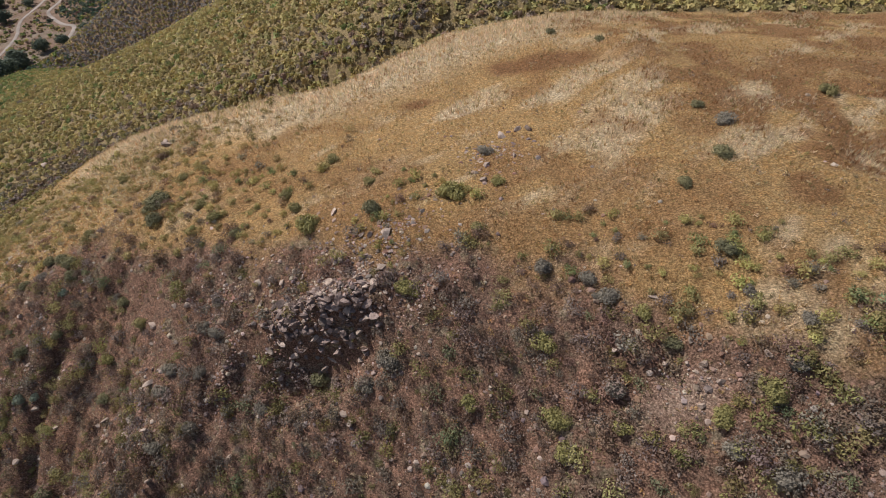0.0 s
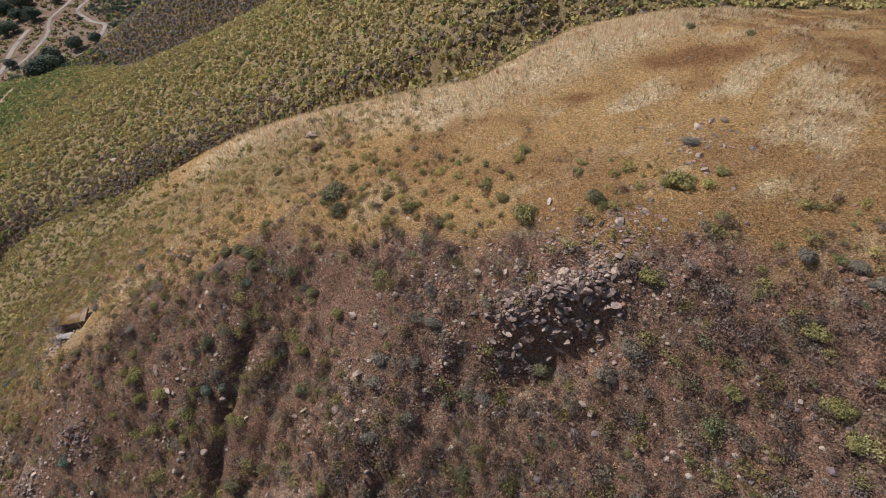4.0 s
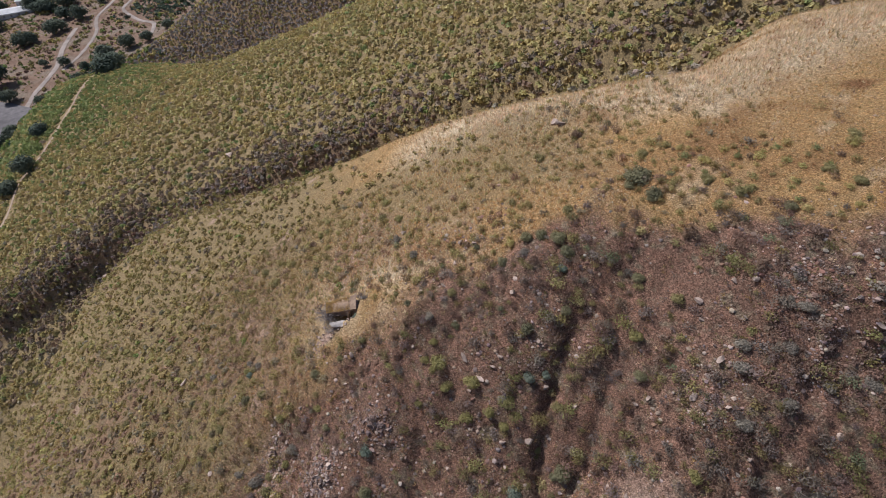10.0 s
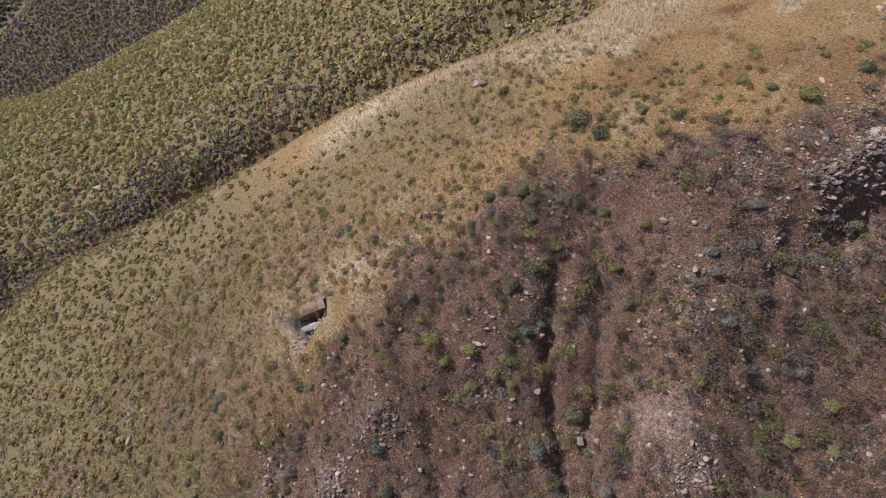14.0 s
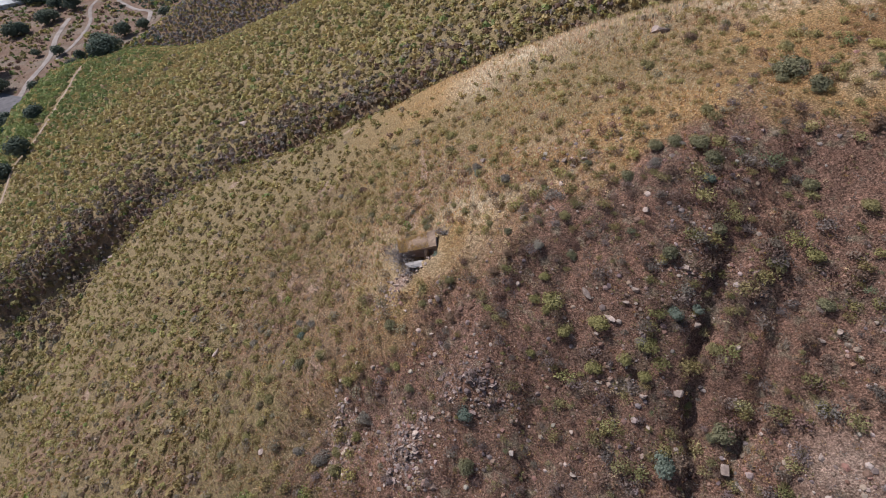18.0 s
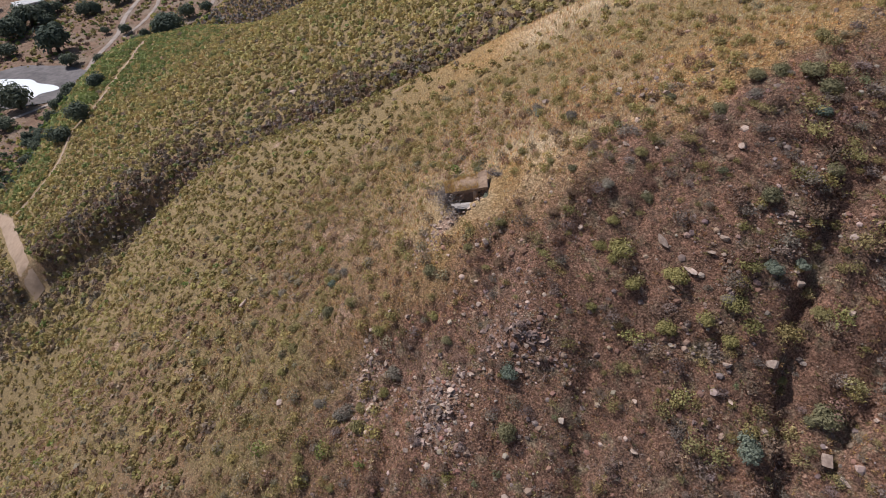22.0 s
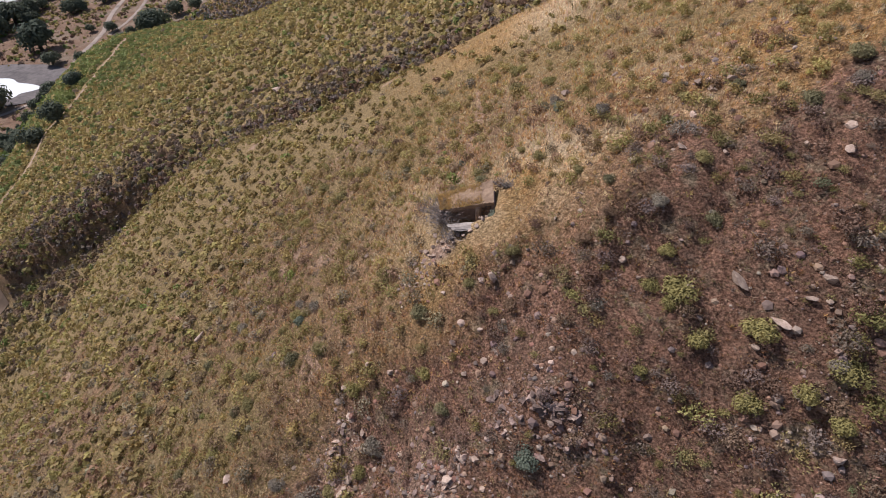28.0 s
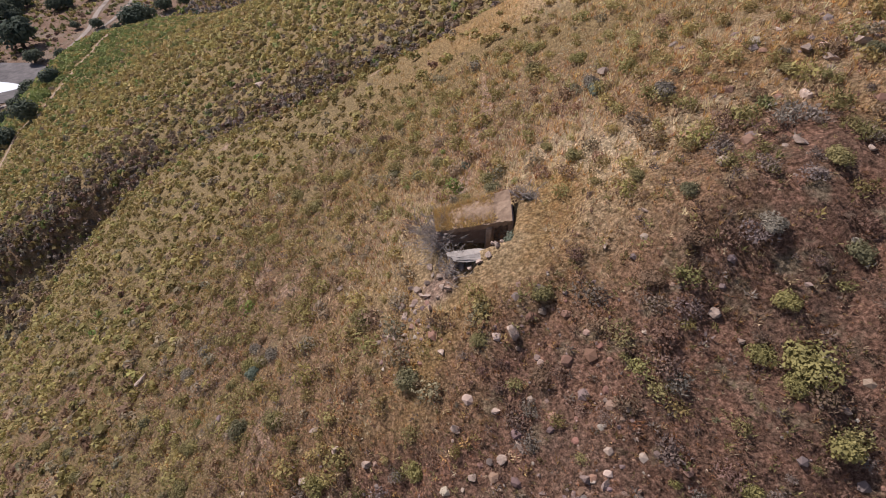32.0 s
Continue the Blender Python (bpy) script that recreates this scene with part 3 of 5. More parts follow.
def scatter(name, templates, x, y, size, tone, material, label, category, sink=0.05, tall=None, rng=None):
    """One object of many plants or stones, each a turned and scaled template with a tone of its own."""
    rng = rng or np.random.default_rng(5)
    n = len(x)
    z = ground(x, y)
    pick = rng.integers(0, len(templates), n)
    turn = rng.uniform(0, 2 * np.pi, n)
    tall = np.ones(n) if tall is None else tall
    all_v, all_f, all_t, offset = [], [], [], 0
    for k, (v, f) in enumerate(templates):
        j = np.nonzero(pick == k)[0]
        if not len(j):
            continue
        c, s = np.cos(turn[j])[:, None], np.sin(turn[j])[:, None]
        sz = size[j][:, None]
        px = (v[:, 0] * c - v[:, 1] * s) * sz + x[j][:, None]
        py = (v[:, 0] * s + v[:, 1] * c) * sz + y[j][:, None]
        pz = v[:, 2] * sz * tall[j][:, None] + z[j][:, None] - sink * sz
        all_v.append(np.stack([px, py, pz], 2).reshape(-1, 3))
        all_f.append((f[None] + (np.arange(len(j)) * len(v))[:, None, None]).reshape(-1, 3) + offset)
        all_t.append(np.repeat(tone[j], len(v), 0))
        offset += len(j) * len(v)
    v, f, tn = np.concatenate(all_v), np.concatenate(all_f), np.concatenate(all_t)
    me = mesh_from(name, v, f, material)
    col = me.attributes.new("tone", 'FLOAT_COLOR', 'POINT')
    col.data.foreach_set("color", np.concatenate([tn, np.ones((len(tn), 1))], 1).astype(np.float32).ravel())
    return tagged(new(name, me), label, category, kind="stuff")


def jittered(x0, x1, y0, y1, step, seed):
    rng = np.random.default_rng(seed)
    gx, gy = np.meshgrid(np.arange(x0, x1, step), np.arange(y0, y1, step))
    x = gx.ravel() + rng.uniform(-0.55, 0.55, gx.size) * step
    y = gy.ravel() + rng.uniform(-0.55, 0.55, gx.size) * step
    return x, y, rng


def tones(rng, weights, palette, n, spread=0.18):
    """A tone for each plant: weights (n, k) over the palette's k colours."""
    w = np.cumsum(weights / weights.sum(1, keepdims=True), 1)
    k = (rng.random(n)[:, None] > w).sum(1).clip(0, len(palette) - 1)
    t = np.array(palette)[k]
    return np.clip(t * rng.uniform(1 - spread, 1 + spread, (n, 1)) * rng.uniform(0.94, 1.06, (n, 3)), 0, 1)


TONE_OLIVE, TONE_YELLOW, TONE_GREEN = (0.28, 0.235, 0.095), (0.40, 0.335, 0.12), (0.19, 0.235, 0.07)
TONE_GREY, TONE_BROWN, TONE_STRAW = (0.25, 0.20, 0.165), (0.22, 0.14, 0.10), (0.62, 0.47, 0.28)
TONE_GOLD, TONE_RUST, TONE_PALE = (0.51, 0.325, 0.135), (0.31, 0.16, 0.07), (0.74, 0.585, 0.385)
SITE = (-55.3, 34.2)  # the dugout
TRAIL = ((-200.0, 232.0), (-186.0, 195.0), (-176.0, 160.0), (-174.5, 148.0), (-176.5, 138.0), (-175.6, 129.0), (-172.5, 116.0), (-175.0, 107.0), (-179.0, 100.0))
TRACK = ((-196.0, 112.0), (-181.5, 102.0), (-171.6, 92.7), (-160.3, 82.6), (-153.5, 76.5))


def off_site(x, y, r=2.6):
    return (np.abs(x - SITE[0]) > r) | (y < SITE[1] - 3.0) | (y > SITE[1] + 1.9)


def scatter_far_slope():
    x, y, rng = jittered(-245, 90, 62, 250, 1.2, 11)
    z = landform(x, y)
    keep = (spur_mask(x, y) < 0.5) & (z > -69) & (y < 186 + 64 * smooth(-90, -150, x)) & (rng.random(len(x)) < 0.92) & (line_distance(x, y, TRAIL) > 1.3) & (line_distance(x, y, TRACK) > 2.4)
    x, y, z = x[keep], y[keep], z[keep]
    n = len(x)
    # towards the ravine: browner scrub, with the ravine's shade put into the tone
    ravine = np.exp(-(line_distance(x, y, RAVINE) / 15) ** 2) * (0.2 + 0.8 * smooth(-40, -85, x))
    lush = smooth(-120, -165, x + 18 * (fbm(x, y, 20, 71) - 0.5))
    patch = fbm(x, y, 16, 77)
    green = smooth(-138, -163, x + 0.25 * (y - 150) + 20 * (patch - 0.5)) * smooth(135, 160, y)
    trail_y, trail_x = [p[1] for p in TRAIL[::-1]], [p[0] for p in TRAIL[::-1]]
    below = smooth(1, 5, np.interp(y, trail_y, trail_x) - x) * smooth(96, 104, y)
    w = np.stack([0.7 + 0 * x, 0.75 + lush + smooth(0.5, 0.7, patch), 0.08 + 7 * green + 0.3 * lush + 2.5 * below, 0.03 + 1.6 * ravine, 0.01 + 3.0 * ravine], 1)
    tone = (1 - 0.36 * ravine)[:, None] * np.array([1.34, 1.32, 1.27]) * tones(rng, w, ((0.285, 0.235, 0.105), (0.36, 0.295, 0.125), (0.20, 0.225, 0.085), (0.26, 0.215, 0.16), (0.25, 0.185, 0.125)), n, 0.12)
    t = [leaves(rng, 28, 0.37, 5, 0.7, 0.3) for _ in range(8)]
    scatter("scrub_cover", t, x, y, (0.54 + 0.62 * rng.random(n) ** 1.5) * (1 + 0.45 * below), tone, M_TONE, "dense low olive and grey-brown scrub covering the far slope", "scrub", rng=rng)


def scatter_ravine():
    x, y, rng = jittered(-175, 0, 60, 112, 1.0, 83)
    d = line_distance(x, y - 5.5, RAVINE)
    keep = (rng.random(len(x)) < smooth(7.2, 3.4, d + 3.0 * smooth(-85, -50, x) + 4 * (fbm(x, y, 6, 85) - 0.5))) & (line_distance(x, y, TRACK) > 2.6)
    x, y = x[keep], y[keep]
    n = len(x)
    west = smooth(-35, -75, x)
    # brown-grey wall scrub; the wall's shade is put into these tones too
    tone = tones(rng, np.stack([1.1 - 0.6 * west, 0.1 + 0 * x, 0.5 + 0.3 * west, 0.3 + 0.3 * west], 1), (TONE_OLIVE, TONE_GREEN, TONE_GREY, TONE_BROWN), n)
    t = [leaves(rng, 34, 0.32, 4, 1.0, 0.3) for _ in range(8)]
    scatter("ravine_scrub", t, x, y, rng.uniform(0.4, 0.85, n), tone, M_TONE, "brown-grey scrub crowding the ravine's wall, toned darker for its shade", "scrub", rng=rng)


def scatter_back_hill():
    x, y, rng = jittered(-215, -60, 215, 330, 1.1, 13)
    z = landform(x, y)
    keep = (z > -67) & ((far_spur(x, y) > z - 3) | (y > 225))
    x, y = x[keep], y[keep]
    n = len(x)
    # slope turned from the sun: grey and brown tones carry its shade
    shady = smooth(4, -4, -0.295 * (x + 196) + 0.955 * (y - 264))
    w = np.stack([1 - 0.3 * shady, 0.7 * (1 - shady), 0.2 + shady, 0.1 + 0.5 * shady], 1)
    t = [leaves(rng, 20, 0.5, 4, 0.8, 0.3) for _ in range(5)]
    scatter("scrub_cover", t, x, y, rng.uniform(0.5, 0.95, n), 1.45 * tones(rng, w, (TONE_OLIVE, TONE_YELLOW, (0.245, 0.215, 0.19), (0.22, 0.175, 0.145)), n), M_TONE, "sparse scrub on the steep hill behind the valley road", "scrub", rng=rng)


def scatter_west_flank():
    x, y, rng = jittered(-240, -8, -20, 96, 1.06, 17)
    spur, face = spur_mask(x, y), face_mask(x, y)
    dens = smooth(-6, -30, x + 14 * (fbm(x, y, 7, 31) - 0.5)) * (1 - face * smooth(-70, -55, x)) * (1 - 0.85 * smooth(52, 62, y) * smooth(-75, -55, x)) * (0.68 + 0.32 * smooth(0.35, 0.6, fbm(x, y, 8, 33)))
    keep = ((spur > 0.5) | ((y < 66) & (x < -85))) & (rng.random(len(x)) < dens) & off_site(x, y, 3.0) & (line_distance(x, y, TRACK) > 2.2)
    x, y = x[keep], y[keep]
    n = len(x)
    north = smooth(25, 55, y)
    w = np.stack([0.9 + 0 * x, 0.7 + north, 0.04 + 0 * x, 0.2 + 0.3 * (1 - north), 0.6 * (1 - north) + 0.15], 1)
    tone = np.array([1.12, 1.08, 1.06]) * tones(rng, w, (TONE_OLIVE, (0.34, 0.285, 0.115), TONE_GREEN, (0.28, 0.24, 0.16), (0.27, 0.185, 0.12)), n, 0.2)
    size = (0.26 + 0.56 * rng.random(n) ** 1.4) * (0.85 + 0.15 * smooth(-40, -70, x))
    near = (x > -76) & (y > 14) & (y < 56)
    for part_of, t in ((~near, [leaves(rng, 36, 0.27, 5, 1.0) for _ in range(8)]), (near, [bush(rng, 130, 0.105, 60, 0.12, 6, 1.0) for _ in range(8)])):
        scatter("scrub_cover", t, x[part_of], y[part_of], size[part_of], tone[part_of], M_TONE, "low olive scrub dotted over the dry spur", "scrub", rng=rng)


def scatter_face():
    x, y, rng = jittered(-84, 46, 4, 41, 0.78, 19)
    face = face_mask(x, y) * smooth(-84, -60, x)
    clear = fbm(x, y, 4.5, 37)
    rocky = np.exp(-((x + 8) / 9) ** 2 - ((y - 27) / 3.2) ** 2)
    bare = cover(x, y, 0 * x)["bare"]
    low = smooth(24, 20, y) * smooth(-46, -38, x)
    dens = 0.78 * face * np.maximum(smooth(0.28, 0.46, clear), 0.95 * low) * (0.55 + 0.45 * smooth(-54, -36, x)) * (1 - 0.8 * rocky)
    keep = (rng.random(len(x)) < dens) & off_site(x, y, 3.0) & (bare < 0.3)
    x, y = x[keep], y[keep]
    n = len(x)
    east = smooth(5, 18, x)
    mid = smooth(-54, -46, x) * smooth(-18, -26, x)
    # lower face: dense dark scrub, with the face's self-shade put into the tone
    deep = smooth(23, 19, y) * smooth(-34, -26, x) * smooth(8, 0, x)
    w = np.stack([0.25 + 0.5 * east + 0.4 * mid, 0.08 + 0.1 * east + 0.3 * mid, 0.05 + 0.25 * east, 0.65 + 0 * x, 0.8 * (1 - 0.6 * east)], 1)
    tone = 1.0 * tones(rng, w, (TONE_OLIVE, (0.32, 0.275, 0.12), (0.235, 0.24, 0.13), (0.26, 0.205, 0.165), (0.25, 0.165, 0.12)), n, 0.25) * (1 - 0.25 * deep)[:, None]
    low = smooth(25, 21, y) * smooth(-34, -26, x)
    size = (0.22 + 0.76 * rng.random(n) ** (1.4 - 0.4 * low)) * (1 + 0.1 * east) * (0.7 + 0.3 * smooth(-52, -36, x))
    near = (x > -70) & (x < -28)
    for part_of, t in ((~near, [bush(rng, 130, 0.09, 90, 0.12, 7, 0.8) for _ in range(8)]), (near, [bush(rng, 170, 0.08, 130, 0.11, 8, 0.8, 0.5) for _ in range(8)])):
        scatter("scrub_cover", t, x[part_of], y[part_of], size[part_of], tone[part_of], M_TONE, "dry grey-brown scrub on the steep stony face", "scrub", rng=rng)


def scatter_grass():
    x, y, rng = jittered(-66, 62, 14, 92, 0.38, 23)
    spur, face = spur_mask(x, y), face_mask(x, y)
    c = cover(x, y, 0 * x)
    dens = spur * (1 - 0.85 * face) * smooth(0.3, 0.6, fbm(x, y, 2.2, 39) + 0.2 * c["straw"]) * smooth(-66, -45, x + 10)
    keep = (rng.random(len(x)) < dens) & off_site(x, y)
    x, y = x[keep], y[keep]
    n = len(x)
    c = cover(x, y, 0 * x)
    w = np.stack([0.45 * (1 - 0.8 * np.minimum(c["straw"], 1)), 0.25 + 0.4 * c["straw"], 3.0 * c["rust"] ** 2, 2.0 * c["straw"], 0.08 + 2.0 * np.exp(-((x - 40) / 12) ** 2 - ((y - 77) / 6) ** 2)], 1)
    tone = tones(rng, w, (TONE_GOLD, TONE_STRAW, TONE_RUST, TONE_PALE, TONE_OLIVE), n)
    t = [tuft(rng, 9, 1.0, 0.9, 0.06) for _ in range(8)]
    size = rng.uniform(0.12, 0.28, n) * (1 + 1.5 * c["straw"])
    scatter("dry_grass", t, x, y, size, tone, M_GRASS, "dry golden and straw-coloured grass on the spur's top", "grass", rng=rng)


def scatter_short_grass():
    x, y, rng = jittered(-84, -32, 12, 56, 0.28, 29)
    face = face_mask(x, y)
    dens = smooth(0.3, 0.55, fbm(x, y, 2.2, 43)) * (1 - 0.35 * face * smooth(-58, -46, x))
    keep = (rng.random(len(x)) < dens) & off_site(x, y)
    x, y = x[keep], y[keep]
    n = len(x)
    face = face_mask(x, y) * smooth(-66, -50, x)
    gold = 0.12 + 0.88 * smooth(-64, -50, x)
    w = np.stack([gold * (0.5 * (1 - face) + 0.15), gold * 1.0 * (1 - 0.75 * face), 0.2 + 0.5 * face, 0.45 - 0.3 * gold, 0.25 + 0.6 * face], 1)
    tone = tones(rng, w, (TONE_GOLD, TONE_STRAW, TONE_RUST, TONE_OLIVE, TONE_BROWN), n)
    tone = np.clip(tone * (1 + 0.4 * (1 - face_mask(x, y)) * smooth(-68, -56, x))[:, None], 0, 0.85)
    t = [tuft(rng, 7, 0.9, 0.8, 0.08) for _ in range(8)]
    scatter("dry_grass", t, x, y, rng.uniform(0.10, 0.24, n) * (1 + 0.45 * (1 - face)), tone, M_GRASS, "short dry grass and weeds round the dugout", "grass", rng=rng)


def scatter_weeds():
    """Small dry clumps that break up the bare ground everywhere on the spur."""
    x, y, rng = jittered(-112, 44, 6, 60, 0.44, 37)
    spur, face = spur_mask(x, y), face_mask(x, y)
    east = smooth(-70, -50, x)
    dens = spur * (0.12 + 0.75 * np.maximum(face, 1 - east)) * smooth(0.25, 0.55, fbm(x, y, 1.8, 53)) * 1.1
    keep = (rng.random(len(x)) < dens) & off_site(x, y)
    x, y = x[keep], y[keep]
    n = len(x)
    face = face_mask(x, y) * smooth(-70, -50, x)
    gold = 0.12 + 0.88 * smooth(-64, -50, x)
    w = np.stack([gold * (0.5 * (1 - face) + 0.1), 0.5 + 0 * x, 0.15 + 0.8 * face, 0.1 + 0.4 * face, gold * (0.35 * (1 - face) + 0.1)], 1)
    for k in range(5):
        w[:, k] *= 0.15 + 1.7 * smooth(0.45, 0.62, fbm(x, y, 2.8, 171 + 7 * k, 2))
    tone = 1.0 * tones(rng, w, (TONE_GOLD, TONE_OLIVE, TONE_BROWN, TONE_GREY, TONE_STRAW), n, 0.4)
    t = [leaves(rng, 20, 0.34, 4, 0.9, 0.5, "spray") for _ in range(8)]
    scatter("low_weeds", t, x, y, rng.uniform(0.09, 0.26, n), tone, M_TONE, "small dry weeds dotted over the stony slope", "weeds", rng=rng)


def scatter_litter():
    """Fine dead stalks and seed heads close to the dugout's side of the spur."""
    x, y, rng = jittered(-88, -28, 13, 50, 0.17, 67)
    keep = (rng.random(len(x)) < 0.25 + 0.75 * smooth(0.3, 0.6, fbm(x, y, 1.3, 69))) & off_site(x, y) & (spur_mask(x, y) > 0.5)
    x, y = x[keep], y[keep]
    n = len(x)
    face = face_mask(x, y) * smooth(-80, -58, x)
    gold = 0.12 + 0.88 * smooth(-64, -50, x)
    w = np.stack([gold * (0.5 * (1 - face) + 0.25), gold * (0.95 * (1 - face) + 0.15), 0.3 + 0.4 * face, 0.5 - 0.3 * gold, 0.1 + 0.6 * face], 1)
    # patches a metre or two wide, each mostly of one kind of stalk
    for k in range(5):
        w[:, k] *= 0.12 + 1.8 * smooth(0.45, 0.62, fbm(x, y, 2.4, 141 + 7 * k, 2))
    tone = tones(rng, w, ((0.54, 0.37, 0.18), (0.64, 0.52, 0.35), (0.42, 0.21, 0.10), TONE_OLIVE, (0.30, 0.185, 0.125)), n, 0.5)
    tone = np.clip(tone * (1 + 0.35 * (1 - face_mask(x, y)) * smooth(-68, -56, x))[:, None], 0, 0.85)
    t = [tuft(rng, 6, 0.55, 1.4, 0.085) for _ in range(10)]
    scatter("dry_litter", t, x, y, rng.uniform(0.06, 0.16, n), tone, M_GRASS, "fine dead stalks between the weeds", "grass", rng=rng)


STONE_TONES = ((0.40, 0.275, 0.205), (0.54, 0.42, 0.34), (0.36, 0.21, 0.15), (0.28, 0.21, 0.185))


def scatter_rubble():
    """Broken rock round the ribs, the outcrop and the stony ways."""
    x, y, rng = jittered(-66, 18, 8, 42, 0.17, 151)
    dens = 0 * x
    for px, py, rx, ry in ((-61.5, 22.3, 1.3, 3.0), (-56.2, 20.5, 1.5, 2.4), (-51.5, 23.0, 2.4, 1.4), (-28.2, 12.0, 2.4, 1.6), (-8.5, 25.5, 4.5, 1.6), (-6.0, 28.0, 4.5, 1.8), (-17, 28, 2.5, 2.0), (-1.5, 24.5, 2.0, 2.0), (-12.5, 23.0, 1.5, 2.5), (13.5, 16.0, 2.0, 0.9), (-58.0, 31.0, 1.0, 1.4), (-37, 27, 1.5, 1.5), (-24, 22, 1.6, 3.0), (-16.5, 23, 1.2, 2.2), (-3.5, 29.5, 1.5, 1.5), (4, 37.5, 2.0, 1.5), (-41, 38, 2.0, 1.0)):
        dens = np.maximum(dens, np.exp(-((x - px) / rx) ** 2 - ((y - py) / ry) ** 2))
    keep = (rng.random(len(x)) < 0.9 * dens * smooth(0.25, 0.5, fbm(x, y, 0.9, 153, 2))) & off_site(x, y, 1.6)
    x, y = x[keep], y[keep]
    n = len(x)
    tone = tones(rng, np.ones((n, 4)), STONE_TONES, n, 0.25)
    scatter("rock_rubble", [stone(rng, 0.5) for _ in range(12)], x, y, 0.05 + 0.16 * rng.random(n) ** 3, tone, M_STONES, "pinkish-grey broken rubble round the rock ribs", "stones", sink=0.1, rng=rng)


def scatter_brow():
    """Olive shrubs in loose groups along the brow."""
    x, y, rng = jittered(-46, 34, 14, 50, 1.05, 161)
    up = y - np.interp(x, BROW_X, BROW_Y)
    dens = smooth(-2.5, 0.5, up) * smooth(13, 4, up) * smooth(0.5, 0.64, fbm(x, y, 5, 163, 2)) * 0.75
    keep = rng.random(len(x)) < dens
    x, y = x[keep], y[keep]
    n = len(x)
    tone = tones(rng, np.tile([1.0, 0.9, 0.5, 0.45, 0.2], (n, 1)), ((0.34, 0.29, 0.12), (0.44, 0.375, 0.14), (0.26, 0.27, 0.11), (0.30, 0.25, 0.19), (0.27, 0.17, 0.11)), n)
    t = [bush(rng, 130, 0.11, 80, 0.13, 7, 0.9) for _ in range(8)]
    scatter("scrub_cover", t, x, y, 0.25 + 0.5 * rng.random(n) ** 1.4, tone, M_TONE, "olive shrubs in loose groups along the grassy brow", "scrub", rng=rng)


def scatter_stones():
    x, y, rng = jittered(-90, 42, 6, 46, 0.32, 31)
    face = face_mask(x, y)
    n1 = fbm(x, y, 3.0, 47)
    rocky = np.exp(-((x + 8) / 8) ** 2 - ((y - 26.5) / 3.5) ** 2)
    for px, py, r in ((-61.5, 22.5, 2.2), (-56, 20.5, 2.2), (-51.5, 23, 2.4), (-28, 12.5, 3.0), (13.5, 15.8, 2.0), (-25, 23, 3.0), (-57, 31, 1.6), (-43, 39, 3.0), (-8.5, 32, 1.5), (-4, 29.5, 2.0), (-12, 29, 3.0), (-16, 29.5, 2.5), (-8, 29, 3.0), (0, 32, 1.5), (3.6, 34.2, 1.4), (3.1, 37.6, 1.2), (6, 39.2, 1.5), (-2, 30, 2.5), (-33, 18, 2.5), (-40, 22, 2.0), (-17, 24, 3.0)):
        rocky = np.maximum(rocky, np.exp(-((x - px) ** 2 + (y - py) ** 2) / r ** 2))
    dens = (0.03 + 0.6 * face * smooth(0.44, 0.70, n1)) * smooth(-92, -60, x) * (0.25 + 0.75 * face) + 0.42 * rocky
    keep = (rng.random(len(x)) < dens) & off_site(x, y, 1.6)
    x, y = x[keep], y[keep]
    n = len(x)
    size = 0.05 + 0.27 * rng.random(n) ** 3.6
    w = np.ones((n, 4))
    tone = 0.95 * tones(rng, w, STONE_TONES, n)
    scatter("loose_stones", [stone(rng) for _ in range(10)], x, y, size, tone, M_STONES, "loose angular stones lying on the bare slope", "stones", sink=0.25, rng=rng)


scatter_far_slope()
scatter_ravine()
scatter_back_hill()
scatter_west_flank()
scatter_face()
scatter_grass()
scatter_short_grass()
scatter_weeds()
scatter_litter()
scatter_stones()
scatter_rubble()
scatter_brow()


# ---- boulders and outcrops ----
def rock_mesh(name, rng, material, squash=0.7, detail=2, cuts=9):
    """An angular boulder: a ball worn by noise and cut by flat joints; radius about 1."""
    bm = bmesh.new()
    bmesh.ops.create_icosphere(bm, subdivisions=detail, radius=1.0)
    stretch = np.array([1.0, rng.uniform(0.65, 0.95), squash])
    shift = Vector(rng.uniform(-50, 50, 3))
    planes = rng.normal(size=(cuts, 3))
    planes /= np.linalg.norm(planes, axis=1)[:, None]
    depths = rng.uniform(0.32, 0.72, cuts)
    for v in bm.verts:
        c = np.array(v.co) * (1 + 0.22 * noise.noise(v.co * 1.6 + shift))
        for n, d in zip(planes, depths):
            c -= max(0.0, float(c @ n) - d) * n
        c = c * (1 + 0.11 * noise.noise(v.co * 3.5 + shift))
        v.co = c * stretch
    me = bpy.data.meshes.new(name)
    bm.to_mesh(me)
    bm.free()
    me.materials.append(material)
    return me


rock_rng = np.random.default_rng(101)
PALE_MESHES = [rock_mesh("boulder", rock_rng, M_ROCK, rock_rng.uniform(0.45, 0.75), 2, 14) for _ in range(7)]
DARK_MESHES = [rock_mesh("rock", rock_rng, M_ROCK_DARK, rock_rng.uniform(0.4, 0.8), 2, 15) for _ in range(8)]


def rock_pose(x, y, r, rng, lift=0.15, tilt=25):
    z = float(ground(np.array([x]), np.array([y]))[0])
    return pose(x, y, z + lift * r, rng.uniform(-tilt, tilt), rng.uniform(-tilt, tilt), rng.uniform(0, 360)) @ Matrix.Diagonal((r, r, r, 1))


